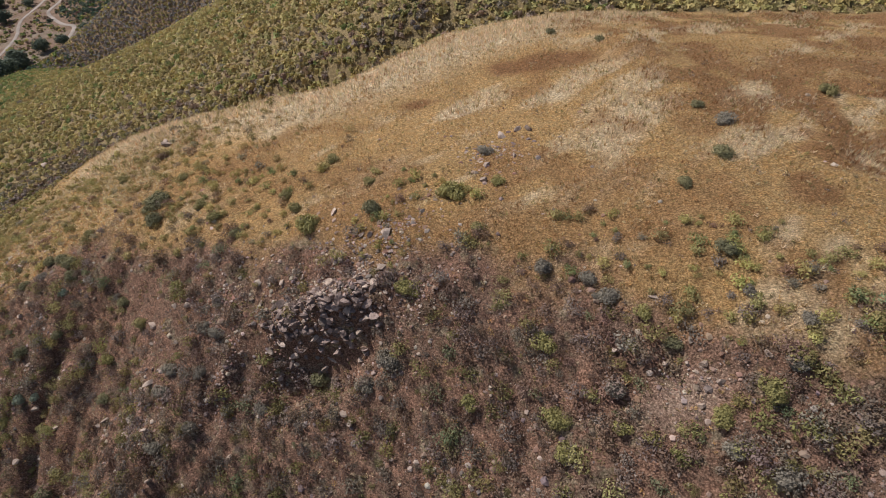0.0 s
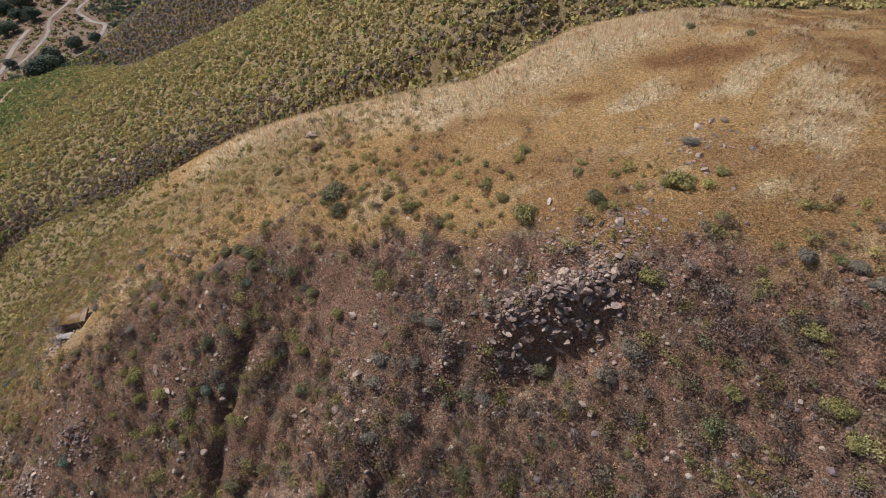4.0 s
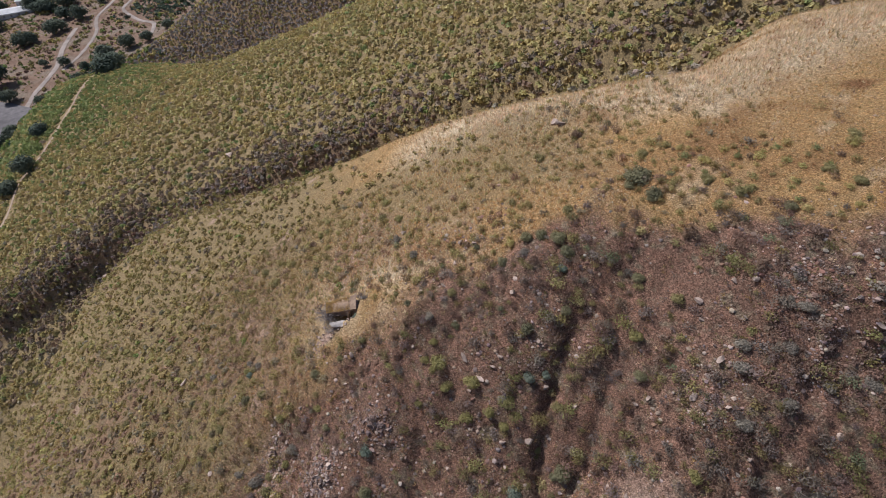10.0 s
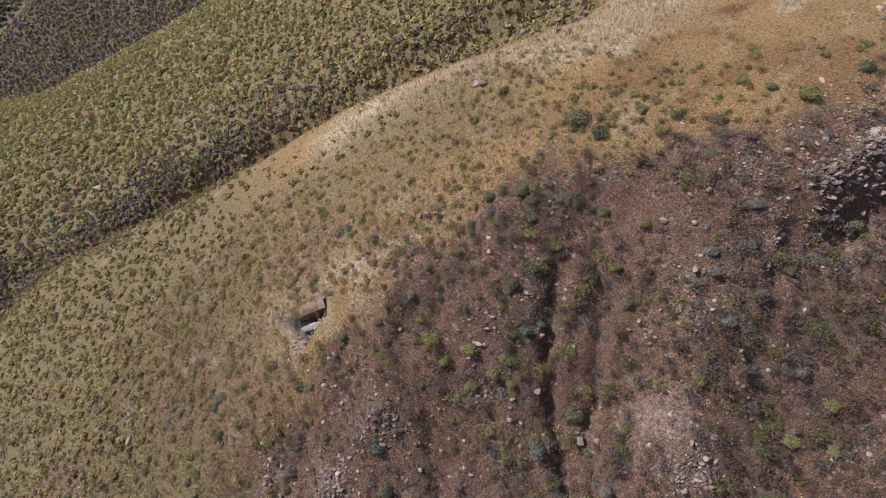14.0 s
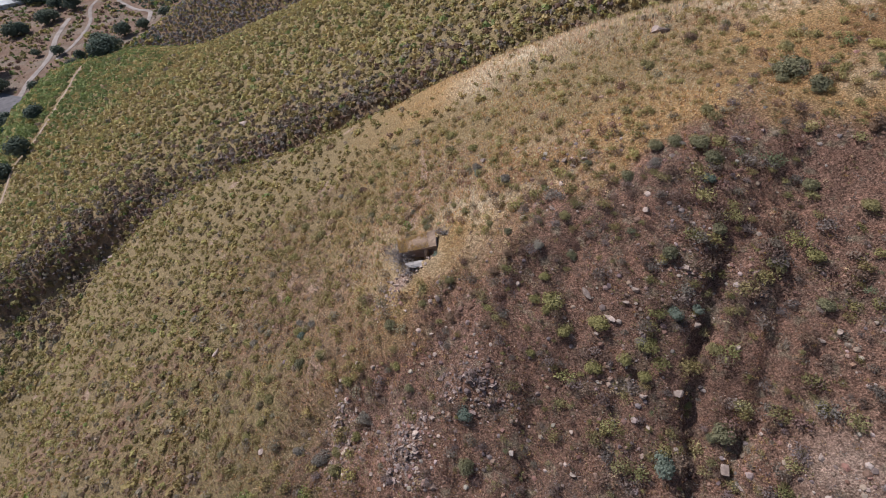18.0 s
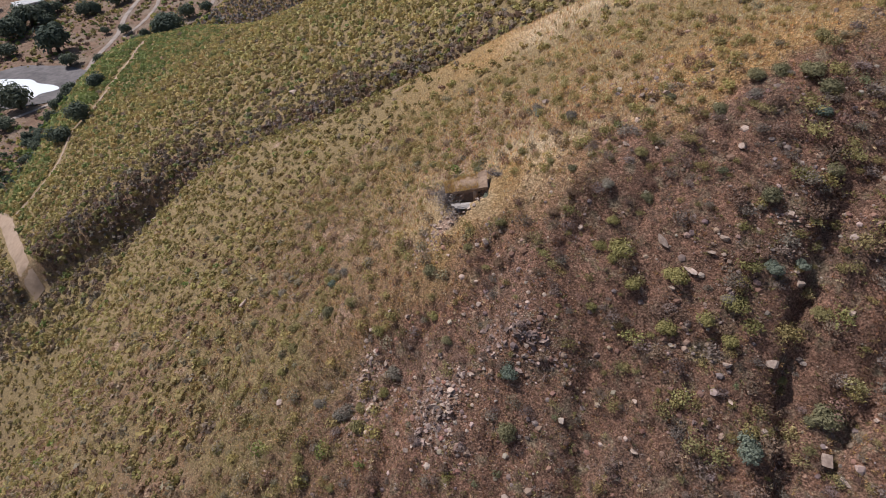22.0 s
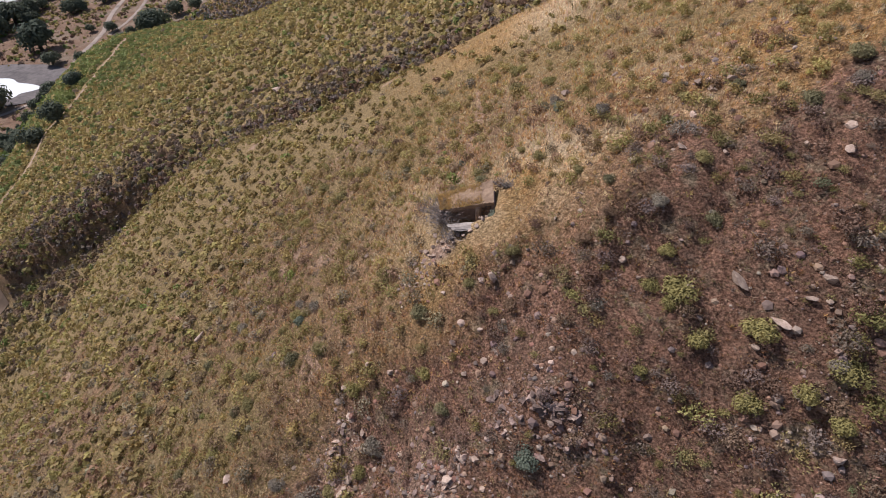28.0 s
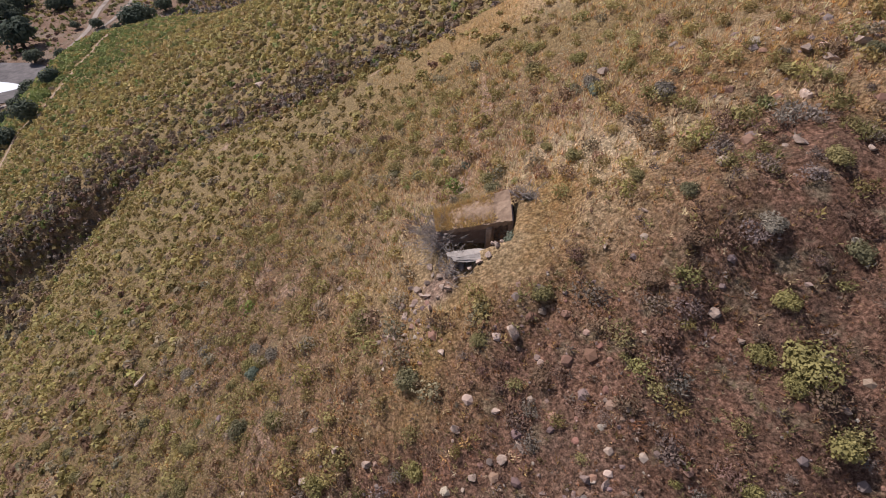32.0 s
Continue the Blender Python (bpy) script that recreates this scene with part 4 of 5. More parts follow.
GREEN_SHRUBS = ((-71.7, 40.4, 1.3), (-70.6, 24.8, 1.1), (-61.3, 26.3, 1.1), (-57.1, 26.2, 1), (-50.2, 46.5, 1.2), (-47.2, 24.5, 0.8), (-46.7, 27.7, 1), (-45.9, 28.9, 0.9), (-45.4, 27.3, 1.9), (-44.8, 25.4, 1.3), (-42.9, 23.2, 1.3), (-42.4, 25.4, 1.7), (-41, 23.1, 1.1), (-39.7, 22.1, 1.2), (-39.5, 23.7, 1.8), (-36.8, 20.8, 0.9), (-29, 26.7, 1.4), (-26.1, 16.5, 1.4), (-20.2, 11, 1.6), (-16.6, 12.1, 1.6), (-10.6, 31.6, 2.2), (-2.6, 25, 1.9), (0.7, 32.1, 2.6), (1.7, 18, 1.6), (4.2, 33, 1.2), (6.4, 20.2, 2), (6.9, 16.1, 1.9), (7.2, 14.2, 1.5), (10.1, 14.8, 1.4), (11.8, 20.2, 1.2), (14.8, 14.2, 1.6), (17.1, 14.8, 1.8))
DARK_SHRUBS = ((-66.2, 29.5, 1.3), (-60.6, 45, 0.9), (-58.9, 43, 1), (-57.7, 29, 1.2), (-56.1, 24.2, 0.9), (-55, 30.5, 0.8), (-54.7, 37.5, 1), (-52, 18.8, 1.6), (-48.4, 32.2, 0.8), (-44, 30, 1), (-41.9, 36.9, 0.8), (-39.7, 34.3, 1.3), (-37.7, 28.2, 1.5), (-37.5, 36.1, 1.3), (-36.2, 36, 1.5), (-34.9, 19, 1.9), (-34.6, 35.1, 1.8), (-34.5, 29.2, 1.1), (-34.1, 33.6, 1.6), (-28.9, 23.8, 1.3), (-28.3, 30.9, 1.4), (-27.2, 39.9, 2.9), (-26.6, 37.3, 1.9), (-17.1, 32.9, 1.3), (-9.3, 22.6, 1.7), (-5.5, 31.4, 1.7), (13.1, 66.1, 1.4), (13.3, 18.3, 1.3), (16.6, 29.9, 1.3), (17, 23.3, 1.7), (17.6, 60.5, 1.4), (20.5, 33.1, 1.9), (21.6, 41.3, 1.3))
GREY_SHRUBS = ((-65.2, 22.1, 1), (-63.2, 21.4, 1.7), (-59.8, 23.8, 1.4), (-53.2, 35.6, 0.6), (-50.1, 42.4, 1.2), (-48.1, 38.2, 1.1), (-46.3, 30.7, 1), (-37.6, 34.6, 1), (-34.6, 13, 1.4), (-22.4, 19.2, 1.6), (-22.3, 22.7, 1.5), (-21.8, 24.2, 1.6), (-19.5, 20.1, 1.3), (-18.9, 23.4, 1.3), (-18.8, 26, 1.4), (-18, 14.7, 1.7), (-17.8, 27.7, 1.2), (-17.6, 25.5, 1.5), (-16.5, 21, 1.3), (-13.6, 20.9, 1.5), (-5.5, 20.4, 1.6), (-3.8, 21.4, 1.9), (3.5, 37.8, 1.5), (6.5, 24.2, 1.6), (9.1, 23.1, 1.4), (10.1, 16.7, 1.5), (10.1, 21.7, 1.7), (15.1, 12.6, 1.5), (17.1, 11, 1.8), (17.3, 20.1, 1), (18.4, 15.8, 1.5), (19.4, 17.8, 1.2), (22.8, 38.3, 2))
OLIVE_SHRUBS = ((-69.6, 50.7, 1.5), (-69.5, 29.7, 1.2), (-67, 47.2, 1.6), (-63.9, 29.2, 1.2), (-57.6, 43.2, 1.1), (-55, 29.4, 0.9), (-54.9, 38.6, 1.1), (-52.9, 30.5, 0.9), (-52.4, 48.5, 1.3), (-52.4, 51.5, 1.4), (-52.3, 38.7, 0.7), (-51.4, 37.1, 0.9), (-49.6, 33.9, 0.8), (-44.3, 32.4, 1), (-44.2, 37.5, 0.8), (-35.2, 23, 1.2), (-34.9, 47.7, 1.5), (-33.6, 37.7, 1.2), (-31.1, 26.7, 1.6), (-29.7, 18.8, 1.2), (-25.8, 43.5, 1.5), (-25.7, 28.5, 1.4), (-24.8, 17.7, 1.3), (-21.9, 37.8, 1.5), (-20, 35.5, 1.4), (-17.8, 9.3, 1.6), (-13.3, 35.9, 1.4), (-12, 34, 1.5), (-9.8, 39.8, 1.4), (-6, 35.3, 1.1), (2.3, 27.9, 1.2), (34, 43.8, 2))
TEAL_SHRUBS = ((-66.6, 32.8, 1), (-56.1, 41.6, 0.7), (-53.85, 33.75, 0.85), (-52, 21.6, 1.6), (-50.1, 41.4, 1), (-38.8, 17.5, 2), (-37.7, 25, 1.3), (-36.2, 25.1, 1), (-34.5, 32.4, 1.2))
BROWN_SHRUBS = ((-52.8, 28, 1), (-51.1, 29, 0.9), (-49.6, 30, 0.9), (-48.5, 30.6, 0.9), (-30.9, 50.1, 1.6), (-24.6, 32.9, 1))
PALE_ROCKS = ((-22, 28.5, 0.7), (-21.5, 25.9, 0.5), (-20.6, 28, 0.8), (-17.8, 23.1, 0.5), (-16.1, 18.2, 0.8), (-14.7, 27, 0.5), (-13.2, 29.6, 0.5), (-12.2, 24, 1), (-12.1, 27.4, 0.7), (-11.5, 25.6, 0.7), (-10, 24.4, 0.8), (-8.8, 25.1, 0.7), (-8.6, 32.5, 0.9), (-7.4, 27.8, 0.7), (-7, 19.1, 0.7), (-6.6, 24.2, 0.9), (-6.5, 18.6, 0.8), (-6.1, 29.3, 0.6), (-6, 28.2, 0.6), (-5.9, 23.4, 1.2), (-5.4, 29.1, 0.6), (-4.7, 25.4, 0.6), (-4.3, 26.7, 0.8), (-4.1, 29, 1.2), (3.2, 33.5, 0.9), (3.5, 35.8, 0.8), (5, 40.4, 1.2), (5.8, 36.7, 0.6), (6.4, 41.3, 1.1), (7.5, 40.9, 0.9), (10.1, 18.6, 0.5), (13.7, 17.2, 0.6), (14.4, 16.9, 0.9))
FACE_ROCKS = ((-45, 33.3, 0.6), (-44, 36, 0.8), (-43.4, 38.1, 0.8), (-43.1, 27.2, 1.1), (-42.9, 37.3, 0.7), (-42, 37.4, 0.7), (-41.8, 25.6, 0.9), (-40.1, 26.7, 0.9), (-39.8, 21.1, 0.8), (-39.6, 19.6, 0.7), (-38.9, 31.3, 0.6), (-38.7, 32.4, 0.6), (-37.6, 21, 0.8), (-36.8, 27.2, 0.7), (-36.2, 24.4, 0.9), (-35, 17.1, 1.3), (-33.9, 22.8, 0.7), (-32.6, 53.9, 1.1), (-32, 40.4, 0.7), (-31.9, 53.2, 1.6), (-30.4, 16.4, 0.7), (-29.2, 22.3, 0.6), (-28.3, 22.5, 0.9), (-26.7, 19.8, 0.5), (-25.4, 21.6, 1), (-25.3, 19.8, 0.8), (-24.9, 16.6, 0.7), (-24.4, 28, 0.9), (-24.3, 26.7, 0.7), (-24.1, 14.8, 0.7), (-23.7, 18, 0.6), (-23.5, 23.5, 1.1), (-23.4, 20.4, 0.6), (-22.5, 17.1, 0.5))
SLOPE_ROCKS = ((-78.2, 37.1, 1.4), (-72.4, 37.9, 0.7), (-70.7, 36.3, 0.6), (-68.8, 22.8, 0.7), (-62.1, 35.8, 0.6), (-61.8, 26.5, 0.6), (-61.6, 28.2, 0.5), (-60.5, 27.3, 0.5), (-59.1, 26.6, 0.7), (-58.8, 24.9, 0.8), (-58.7, 33.2, 0.3), (-58, 30.7, 0.4), (-56.4, 29.5, 0.4), (-55.7, 27, 0.6), (-55, 25.6, 0.4), (-54.3, 27.3, 0.5), (-54, 26, 0.5), (-53.8, 29.4, 0.7), (-51, 27, 0.3), (-50.8, 31.7, 0.3), (-49.6, 32.3, 0.3), (-49.4, 43.3, 0.8), (-47.9, 28.9, 0.5), (-47.2, 33.3, 0.7), (-47.1, 28.1, 0.5), (-46.6, 30.5, 0.4))
VALLEY_TREES = ((-221, 271, 6.1), (-185, 211, 4.9), (-216, 285, 3.9), (-208, 292, 3.2), (-203, 308, 3.0), (-280, 302, 4.1), (-255, 269, 2.3), (-243, 268, 2.7), (-210, 199, 2.1), (-183, 158, 3.0), (-269, 249, 7.4), (-312, 289, 8.4), (-254, 234, 3.9), (-251, 193, 6.2), (-179, 130, 3.0), (-245, 176, 3.4), (-175, 137, 3.2), (-221, 190, 3.6), (-310, 270, 6.3), (-190, 222, 5.1))


def place_boulders():
    rng = np.random.default_rng(7)
    for places, label in ((PALE_ROCKS, "pale weathered boulder lying among dry grass"), (FACE_ROCKS, "pale angular rock lying on the steep stony face"), (SLOPE_ROCKS, "pale angular rock half sunk in the stony slope")):
        for x, y, width in places:
            ob = new("boulder", PALE_MESHES[rng.integers(0, 7)])
            ob.matrix_world = rock_pose(x, y, width * 0.6, rng, 0.2)
            tagged(ob, label, "rock", "rocks on the spur")
    # smaller rocks strewn over the face
    count = 0
    while count < 150:
        x, y = rng.uniform(-74, 20), rng.uniform(10, 42)
        face = float(face_mask(np.array([x]), np.array([y]))[0])
        if rng.random() > 0.1 + 0.9 * face or (abs(x - SITE[0]) < 9 and abs(y - SITE[1]) < 7):
            continue
        ob = new("boulder", PALE_MESHES[rng.integers(0, 7)] if rng.random() < 0.6 else DARK_MESHES[rng.integers(0, 8)])
        ob.matrix_world = rock_pose(x, y, 0.12 + 0.26 * rng.random() ** 2, rng)
        tagged(ob, "small angular rock lying on the bare slope", "rock", "rocks on the spur")
        count += 1
    for x, y, r in ((-96.5, 107.8, 1.7), (-94.6, 108.4, 1.2), (-97.8, 107.0, 0.9), (-80.9, 125.7, 0.8), (-14.8, 80.5, 1.1), (-16.4, 79.6, 0.8), (-13.6, 81.6, 0.8), (-125.0, 87.0, 1.2), (-122.5, 87.6, 0.7), (-118.0, 89.5, 0.6), (-108.0, 100.0, 0.7), (-62.0, 92.0, 0.8)):
        ob = new("boulder", PALE_MESHES[rng.integers(0, 7)])
        ob.matrix_world = rock_pose(x, y, r, rng, 0.3)
        tagged(ob, "grey boulder among dense scrub by the ravine", "rock", "rocks by the ravine")


def build_outcrop(points, count, spread, sizes, label, seed, dark=0.92):
    rng = np.random.default_rng(seed)
    cx, cy = points[len(points) // 2]
    base = new("rock_outcrop")
    base.location = (cx, cy, float(ground(np.array([cx]), np.array([cy]))[0]))
    inverse = Matrix.Translation(-base.location)
    tagged(base, label, "rock outcrop")
    for _ in range(count):
        k = rng.uniform(0, len(points) - 1.001)
        i = int(k)
        x = points[i][0] + (points[i + 1][0] - points[i][0]) * (k - i) + rng.normal(0, spread[0])
        y = points[i][1] + (points[i + 1][1] - points[i][1]) * (k - i) + rng.normal(0, spread[1])
        r = rng.uniform(*sizes) * rng.choice([0.6, 1.0, 1.0, 1.3])
        ob = part("rock", DARK_MESHES[rng.integers(0, 8)] if rng.random() < dark else PALE_MESHES[rng.integers(0, 7)], None, base)
        ob.matrix_local = inverse @ rock_pose(x, y, r, rng, -0.08, 40)


place_boulders()
build_outcrop(((-12.4, 25.0), (-10.5, 24.7), (-8.0, 24.5), (-5.2, 24.3)), 330, (0.7, 0.75), (0.2, 0.68), "jagged grey-brown rock outcrop overhanging a shaded hollow", 3)
build_outcrop(((-7.0, 28.2), (-5.5, 27.2), (-4.5, 26.0), (-5.2, 24.5)), 60, (1.0, 1.0), (0.14, 0.4), "broken pale rocks above the outcrop", 4, 0.3)
build_outcrop(((-61.2, 24.6), (-61.5, 22.5), (-62.0, 20.0)), 90, (0.4, 0.6), (0.1, 0.42), "crumbling pinkish rock rib on the slope", 5, 0.4)
build_outcrop(((-55.0, 22.2), (-56.0, 20.6), (-57.6, 18.6)), 100, (0.45, 0.6), (0.12, 0.5), "pale broken rock rib running down the slope", 6, 0.4)
build_outcrop(((-53.5, 24.0), (-51.5, 23.2), (-49.5, 22.4)), 100, (0.6, 0.6), (0.1, 0.42), "purple-grey broken rock ledge on the slope", 8)
build_outcrop(((-26.5, 12.5), (-28.0, 11.5), (-29.5, 11.0)), 70, (0.7, 0.7), (0.12, 0.45), "pale grey rock ledge above a rill", 9, 0.3)
build_outcrop(((12.0, 17.6), (13.5, 16.9), (15.0, 16.4)), 22, (0.5, 0.3), (0.1, 0.3), "row of pale stones over a bare earth bank", 10, 0.2)


# ---- shrubs that stand out ----
def tube(bm, points, radii, sides=5):
    rings = []
    for k, (p, r) in enumerate(zip(points, radii)):
        p = Vector(p)
        d = (Vector(points[min(k + 1, len(points) - 1)]) - Vector(points[max(k - 1, 0)])).normalized()
        a = d.orthogonal().normalized()
        b = d.cross(a)
        rings.append([bm.verts.new(p + (a * math.cos(2 * math.pi * i / sides) + b * math.sin(2 * math.pi * i / sides)) * r) for i in range(sides)])
    for lower, upper in zip(rings, rings[1:]):
        for i in range(sides):
            bm.faces.new((lower[i], lower[(i + 1) % sides], upper[(i + 1) % sides], upper[i]))
    bm.faces.new(rings[-1])
    return rings


def shrub(material, label, seed, count=1150, size=0.075, height=0.8):
    rng = np.random.default_rng(seed)
    base = new("shrub")
    tagged(base, label, "shrub", "shrubs on the spur")
    v, f = bush(rng, count, size, 500, 0.065, 9, height, 0.55)
    part("foliage", mesh_from("foliage", v, f, material), None, base)
    bm = bmesh.new()
    for k in range(7):
        a = 2 * math.pi * k / 7 + rng.uniform(-0.3, 0.3)
        r, h = rng.uniform(0.3, 0.75), height * rng.uniform(0.4, 0.8)
        tube(bm, ((0, 0, -0.15), (0.4 * r * math.cos(a), 0.4 * r * math.sin(a), 0.5 * h), (r * math.cos(a), r * math.sin(a), h)), (0.035, 0.025, 0.01), 4)
    part("stem", bm, M_WOOD, base, "thin grey woody stem, many-branched")
    return base


def shrub_pose(x, y, r, rng):
    z = float(ground(np.array([x]), np.array([y]))[0])
    h = rng.uniform(0.85, 1.15)
    return pose(x, y, z - 0.04 * r, 0, 0, rng.uniform(0, 360)) @ Matrix.Diagonal((r, r, r * h, 1))


def place_shrubs():
    rng = np.random.default_rng(77)
    kinds = {
        "green": (M_GREEN, "yellow-green leafy shrub on the dry slope", 0.75),
        "dark": (M_DARK, "dull dark green shrub on the dry slope", 0.8),
        "grey": (M_GREY, "grey twiggy sage shrub on the stony slope", 0.75),
        "brown": (M_BROWN, "dry brown bush with bare twigs", 0.8),
        "olive": (M_OLIVE, "dull olive shrub among dry grass", 0.75),
        "teal": (M_TEAL, "blue-green leafy shrub on the slope", 0.8),
    }
    mothers = {k: [shrub(m, label, 200 + 10 * i + j, height=h) for j in range(3)] for i, (k, (m, label, h)) in enumerate(kinds.items())}
    unused = {id(m): True for group in mothers.values() for m in group}

    def put(kind, x, y, r):
        m = mothers[kind][rng.integers(0, 3)]
        at = shrub_pose(x, y, r, rng)
        if unused[id(m)]:
            m.matrix_basis = at
            unused[id(m)] = False
        else:
            sx, sy, sz = m.scale
            copy_thing(m, at @ Matrix.Diagonal((1 / sx, 1 / sy, 1 / sz, 1)))

    for kind, places in (("green", GREEN_SHRUBS), ("dark", DARK_SHRUBS), ("grey", GREY_SHRUBS), ("olive", OLIVE_SHRUBS), ("teal", TEAL_SHRUBS), ("brown", BROWN_SHRUBS)):
        for x, y, width in places:
            if width < 1.35:
                put(kind, x, y, width * 0.52)
                continue
            put(kind, x, y, width * 0.49)
            for _ in range(1 if width < 1.9 else 2):
                put(kind if rng.random() < 0.8 else "grey", x + rng.uniform(-0.34, 0.34) * width, y + rng.uniform(-0.3, 0.3) * width, width * rng.uniform(0.17, 0.27))
    # more of them on the western flank, where nothing sets one apart
    for _ in range(60):
        x, y = rng.uniform(-92, -60), rng.uniform(16, 56)
        if off_site(np.array([x]), np.array([y]), 3.2)[0]:
            put(rng.choice(["green", "olive", "dark", "grey", "brown"], p=[0.25, 0.35, 0.15, 0.15, 0.1]), x, y, rng.uniform(0.3, 0.65))
    for group in mothers.values():
        for m in group:
            if unused[id(m)]:
                m.matrix_basis = shrub_pose(rng.uniform(-70, -62), rng.uniform(20, 40), 0.5, rng)


place_shrubs()


# ---- the dugout ----
# wall colour made paler to stand in for light bounced into the dugout
M_BRIGHT_EARTH = plain_material("brightened_earth", (0.36, 0.25, 0.20), (0.52, 0.40, 0.33), 5.0, 0.95, 0.04)
DUG = pose(SITE[0], SITE[1], 12.6, 0, 0, 3)


def box(bm, x0, x1, y0, y1, z0, z1, wear=0.03, seed=0):
    """A block with slightly uneven, bevelled edges."""
    out = bmesh.ops.create_cube(bm, size=1.0)
    for v in out["verts"]:
        v.co = Vector(((x0 + x1) / 2 + v.co.x * (x1 - x0), (y0 + y1) / 2 + v.co.y * (y1 - y0), (z0 + z1) / 2 + v.co.z * (z1 - z0)))
    edges = list({e for v in out["verts"] for e in v.link_edges})
    made = bmesh.ops.bevel(bm, geom=edges, offset=min(0.03, 0.2 * min(x1 - x0, y1 - y0, z1 - z0)), segments=1, affect='EDGES')
    for v in made["verts"]:
        v.co += Vector((noise.noise(v.co * 3 + Vector((seed, 0, 0))), noise.noise(v.co * 3 + Vector((0, seed, 9))), noise.noise(v.co * 3 + Vector((5, 0, seed))))) * wear


def build_dugout():
    rng = np.random.default_rng(41)
    base = new("dugout")
    base.matrix_world = DUG
    tagged(base, "small earth-roofed stone dugout cut into the hillside, open in front", "dugout")
    # sloping roof: a thick, uneven slab of packed earth
    fl, fr, br, bl = Vector((-1.62, 0.15, 1.03)), Vector((1.40, 0.02, 1.82)), Vector((1.34, 1.52, 2.28)), Vector((-1.75, 1.35, 1.12))
    nu, nv = 22, 12
    top, bottom = [], []
    for j in range(nv + 1):
        for i in range(nu + 1):
            u, v = i / nu, j / nv
            p = (fl * (1 - u) + fr * u) * (1 - v) + (bl * (1 - u) + br * u) * v
            rag = 0.07 * noise.noise(Vector((u * 14, v * 9, 1.5))) + 0.03 * noise.noise(Vector((u * 40, v * 20, 4.5)))
            edge = 1 if j == 0 else 0
            q = p + Vector((0, (rag * 0.7 - 0.02) * edge, rag * 0.5 + 0.10 * math.sin(math.pi * u) * math.sin(math.pi * v)))
            top.append(q)
            bottom.append(p + Vector((0, 0, -0.24 + 0.10 * noise.noise(p * 4))) + Vector((0, 0.02 * edge, 0)))
    bm = bmesh.new()
    tv, bv = [bm.verts.new(p) for p in top], [bm.verts.new(p) for p in bottom]
    w = nu + 1
    for j in range(nv):
        for i in range(nu):
            a = j * w + i
            bm.faces.new((tv[a], tv[a + 1], tv[a + w + 1], tv[a + w]))
            bm.faces.new((bv[a], bv[a + w], bv[a + w + 1], bv[a + 1]))
    rim = [i for i in range(w)] + [j * w + nu for j in range(1, nv + 1)] + [nv * w + i for i in range(nu - 1, -1, -1)] + [j * w for j in range(nv - 1, 0, -1)]
    for a, b in zip(rim, rim[1:] + rim[:1]):
        bm.faces.new((tv[b], tv[a], bv[a], bv[b]))
    roof = part("roof", bm, M_EARTH, base, "sloping roof slab covered with packed earth and dry grass")
    # dry grass on the roof's western half
    vs, fs, off = [], [], 0
    for _ in range(1500):
        u, v = rng.random() ** 1.5 * 0.8 - 0.02, rng.uniform(-0.02, 1.04)
        p = (fl * (1 - u) + fr * u) * (1 - v) + (bl * (1 - u) + br * u) * v
        tvv, tf = tuft(rng, 7, 0.9, 0.8, 0.08)
        vs.append(tvv * rng.uniform(0.08, 0.18) + np.array(p) + [0, 0, 0.02])
        fs.append(tf + off)
        off += len(tvv)
    part("dry_turf", mesh_from("dry_turf", np.concatenate(vs), np.concatenate(fs), M_STRAW_LEAF), None, roof, "dry golden grass")
    # walls
    for name, dims in (("back_wall", (-1.7, 1.45, 0.58, 1.1, -0.1, 1.75)), ("side_wall", (-1.72, -1.45, 0.12, 0.86, -0.1, 1.05)), ("side_wall", (1.28, 1.5, 0.2, 1.35, -0.1, 1.62)), ("partition", (0.52, 0.72, 0.30, 0.58, -0.1, 1.42))):
        bm = bmesh.new()
        box(bm, *dims, 0.05, len(name))
        for v in bm.verts:
            if v.co.z > 0.5:
                v.co.z = min(v.co.z, 0.92 + 0.23 * (v.co.x + 1.7) + 0.2 * max(0.0, v.co.y - 0.3))
        part(name, bm, M_BRIGHT_EARTH, base)
    bm = bmesh.new()
    box(bm, 0.36, 0.60, 0.04, 0.42, -0.1, 1.36, 0.05, 3)
    part("jamb", bm, M_ROCK, base, "pale weathered stone jamb")
    bm = bmesh.new()
    tube(bm, ((-1.6, 0.30, 0.90), (-0.6, 0.27, 1.10), (0.5, 0.25, 1.34), (1.42, 0.27, 1.54)), (0.05, 0.055, 0.05, 0.045), 7)
    part("lintel", bm, M_WOOD, base, "rough grey timber lintel")
    meshes = [rock_mesh("stone", rng, M_MASONRY, 0.7, 2, 10) for _ in range(4)]
    for row in range(5):
        for col in range(4):
            ob = part("stone", meshes[rng.integers(0, 4)], None, base)
            r = rng.uniform(0.11, 0.15)
            ob.matrix_local = pose(0.76 + 0.21 * col + 0.05 * (row % 2), 0.50 + rng.uniform(-0.03, 0.03), 0.1 + 0.24 * row, rng.uniform(-15, 15), rng.uniform(-15, 15), rng.uniform(0, 360)) @ Matrix.Diagonal((r, r, r, 1))
    for k in range(14):
        ob = part("stone", meshes[rng.integers(0, 4)], None, base)
        r = rng.uniform(0.1, 0.17)
        ob.matrix_local = pose(-1.62 + 0.08 * (k % 2) + rng.uniform(-0.05, 0.25), 0.05 + rng.uniform(-0.05, 0.08), 0.05 + 0.075 * k, rng.uniform(-20, 20), rng.uniform(-20, 20), rng.uniform(0, 360)) @ Matrix.Diagonal((r, r, r, 1))


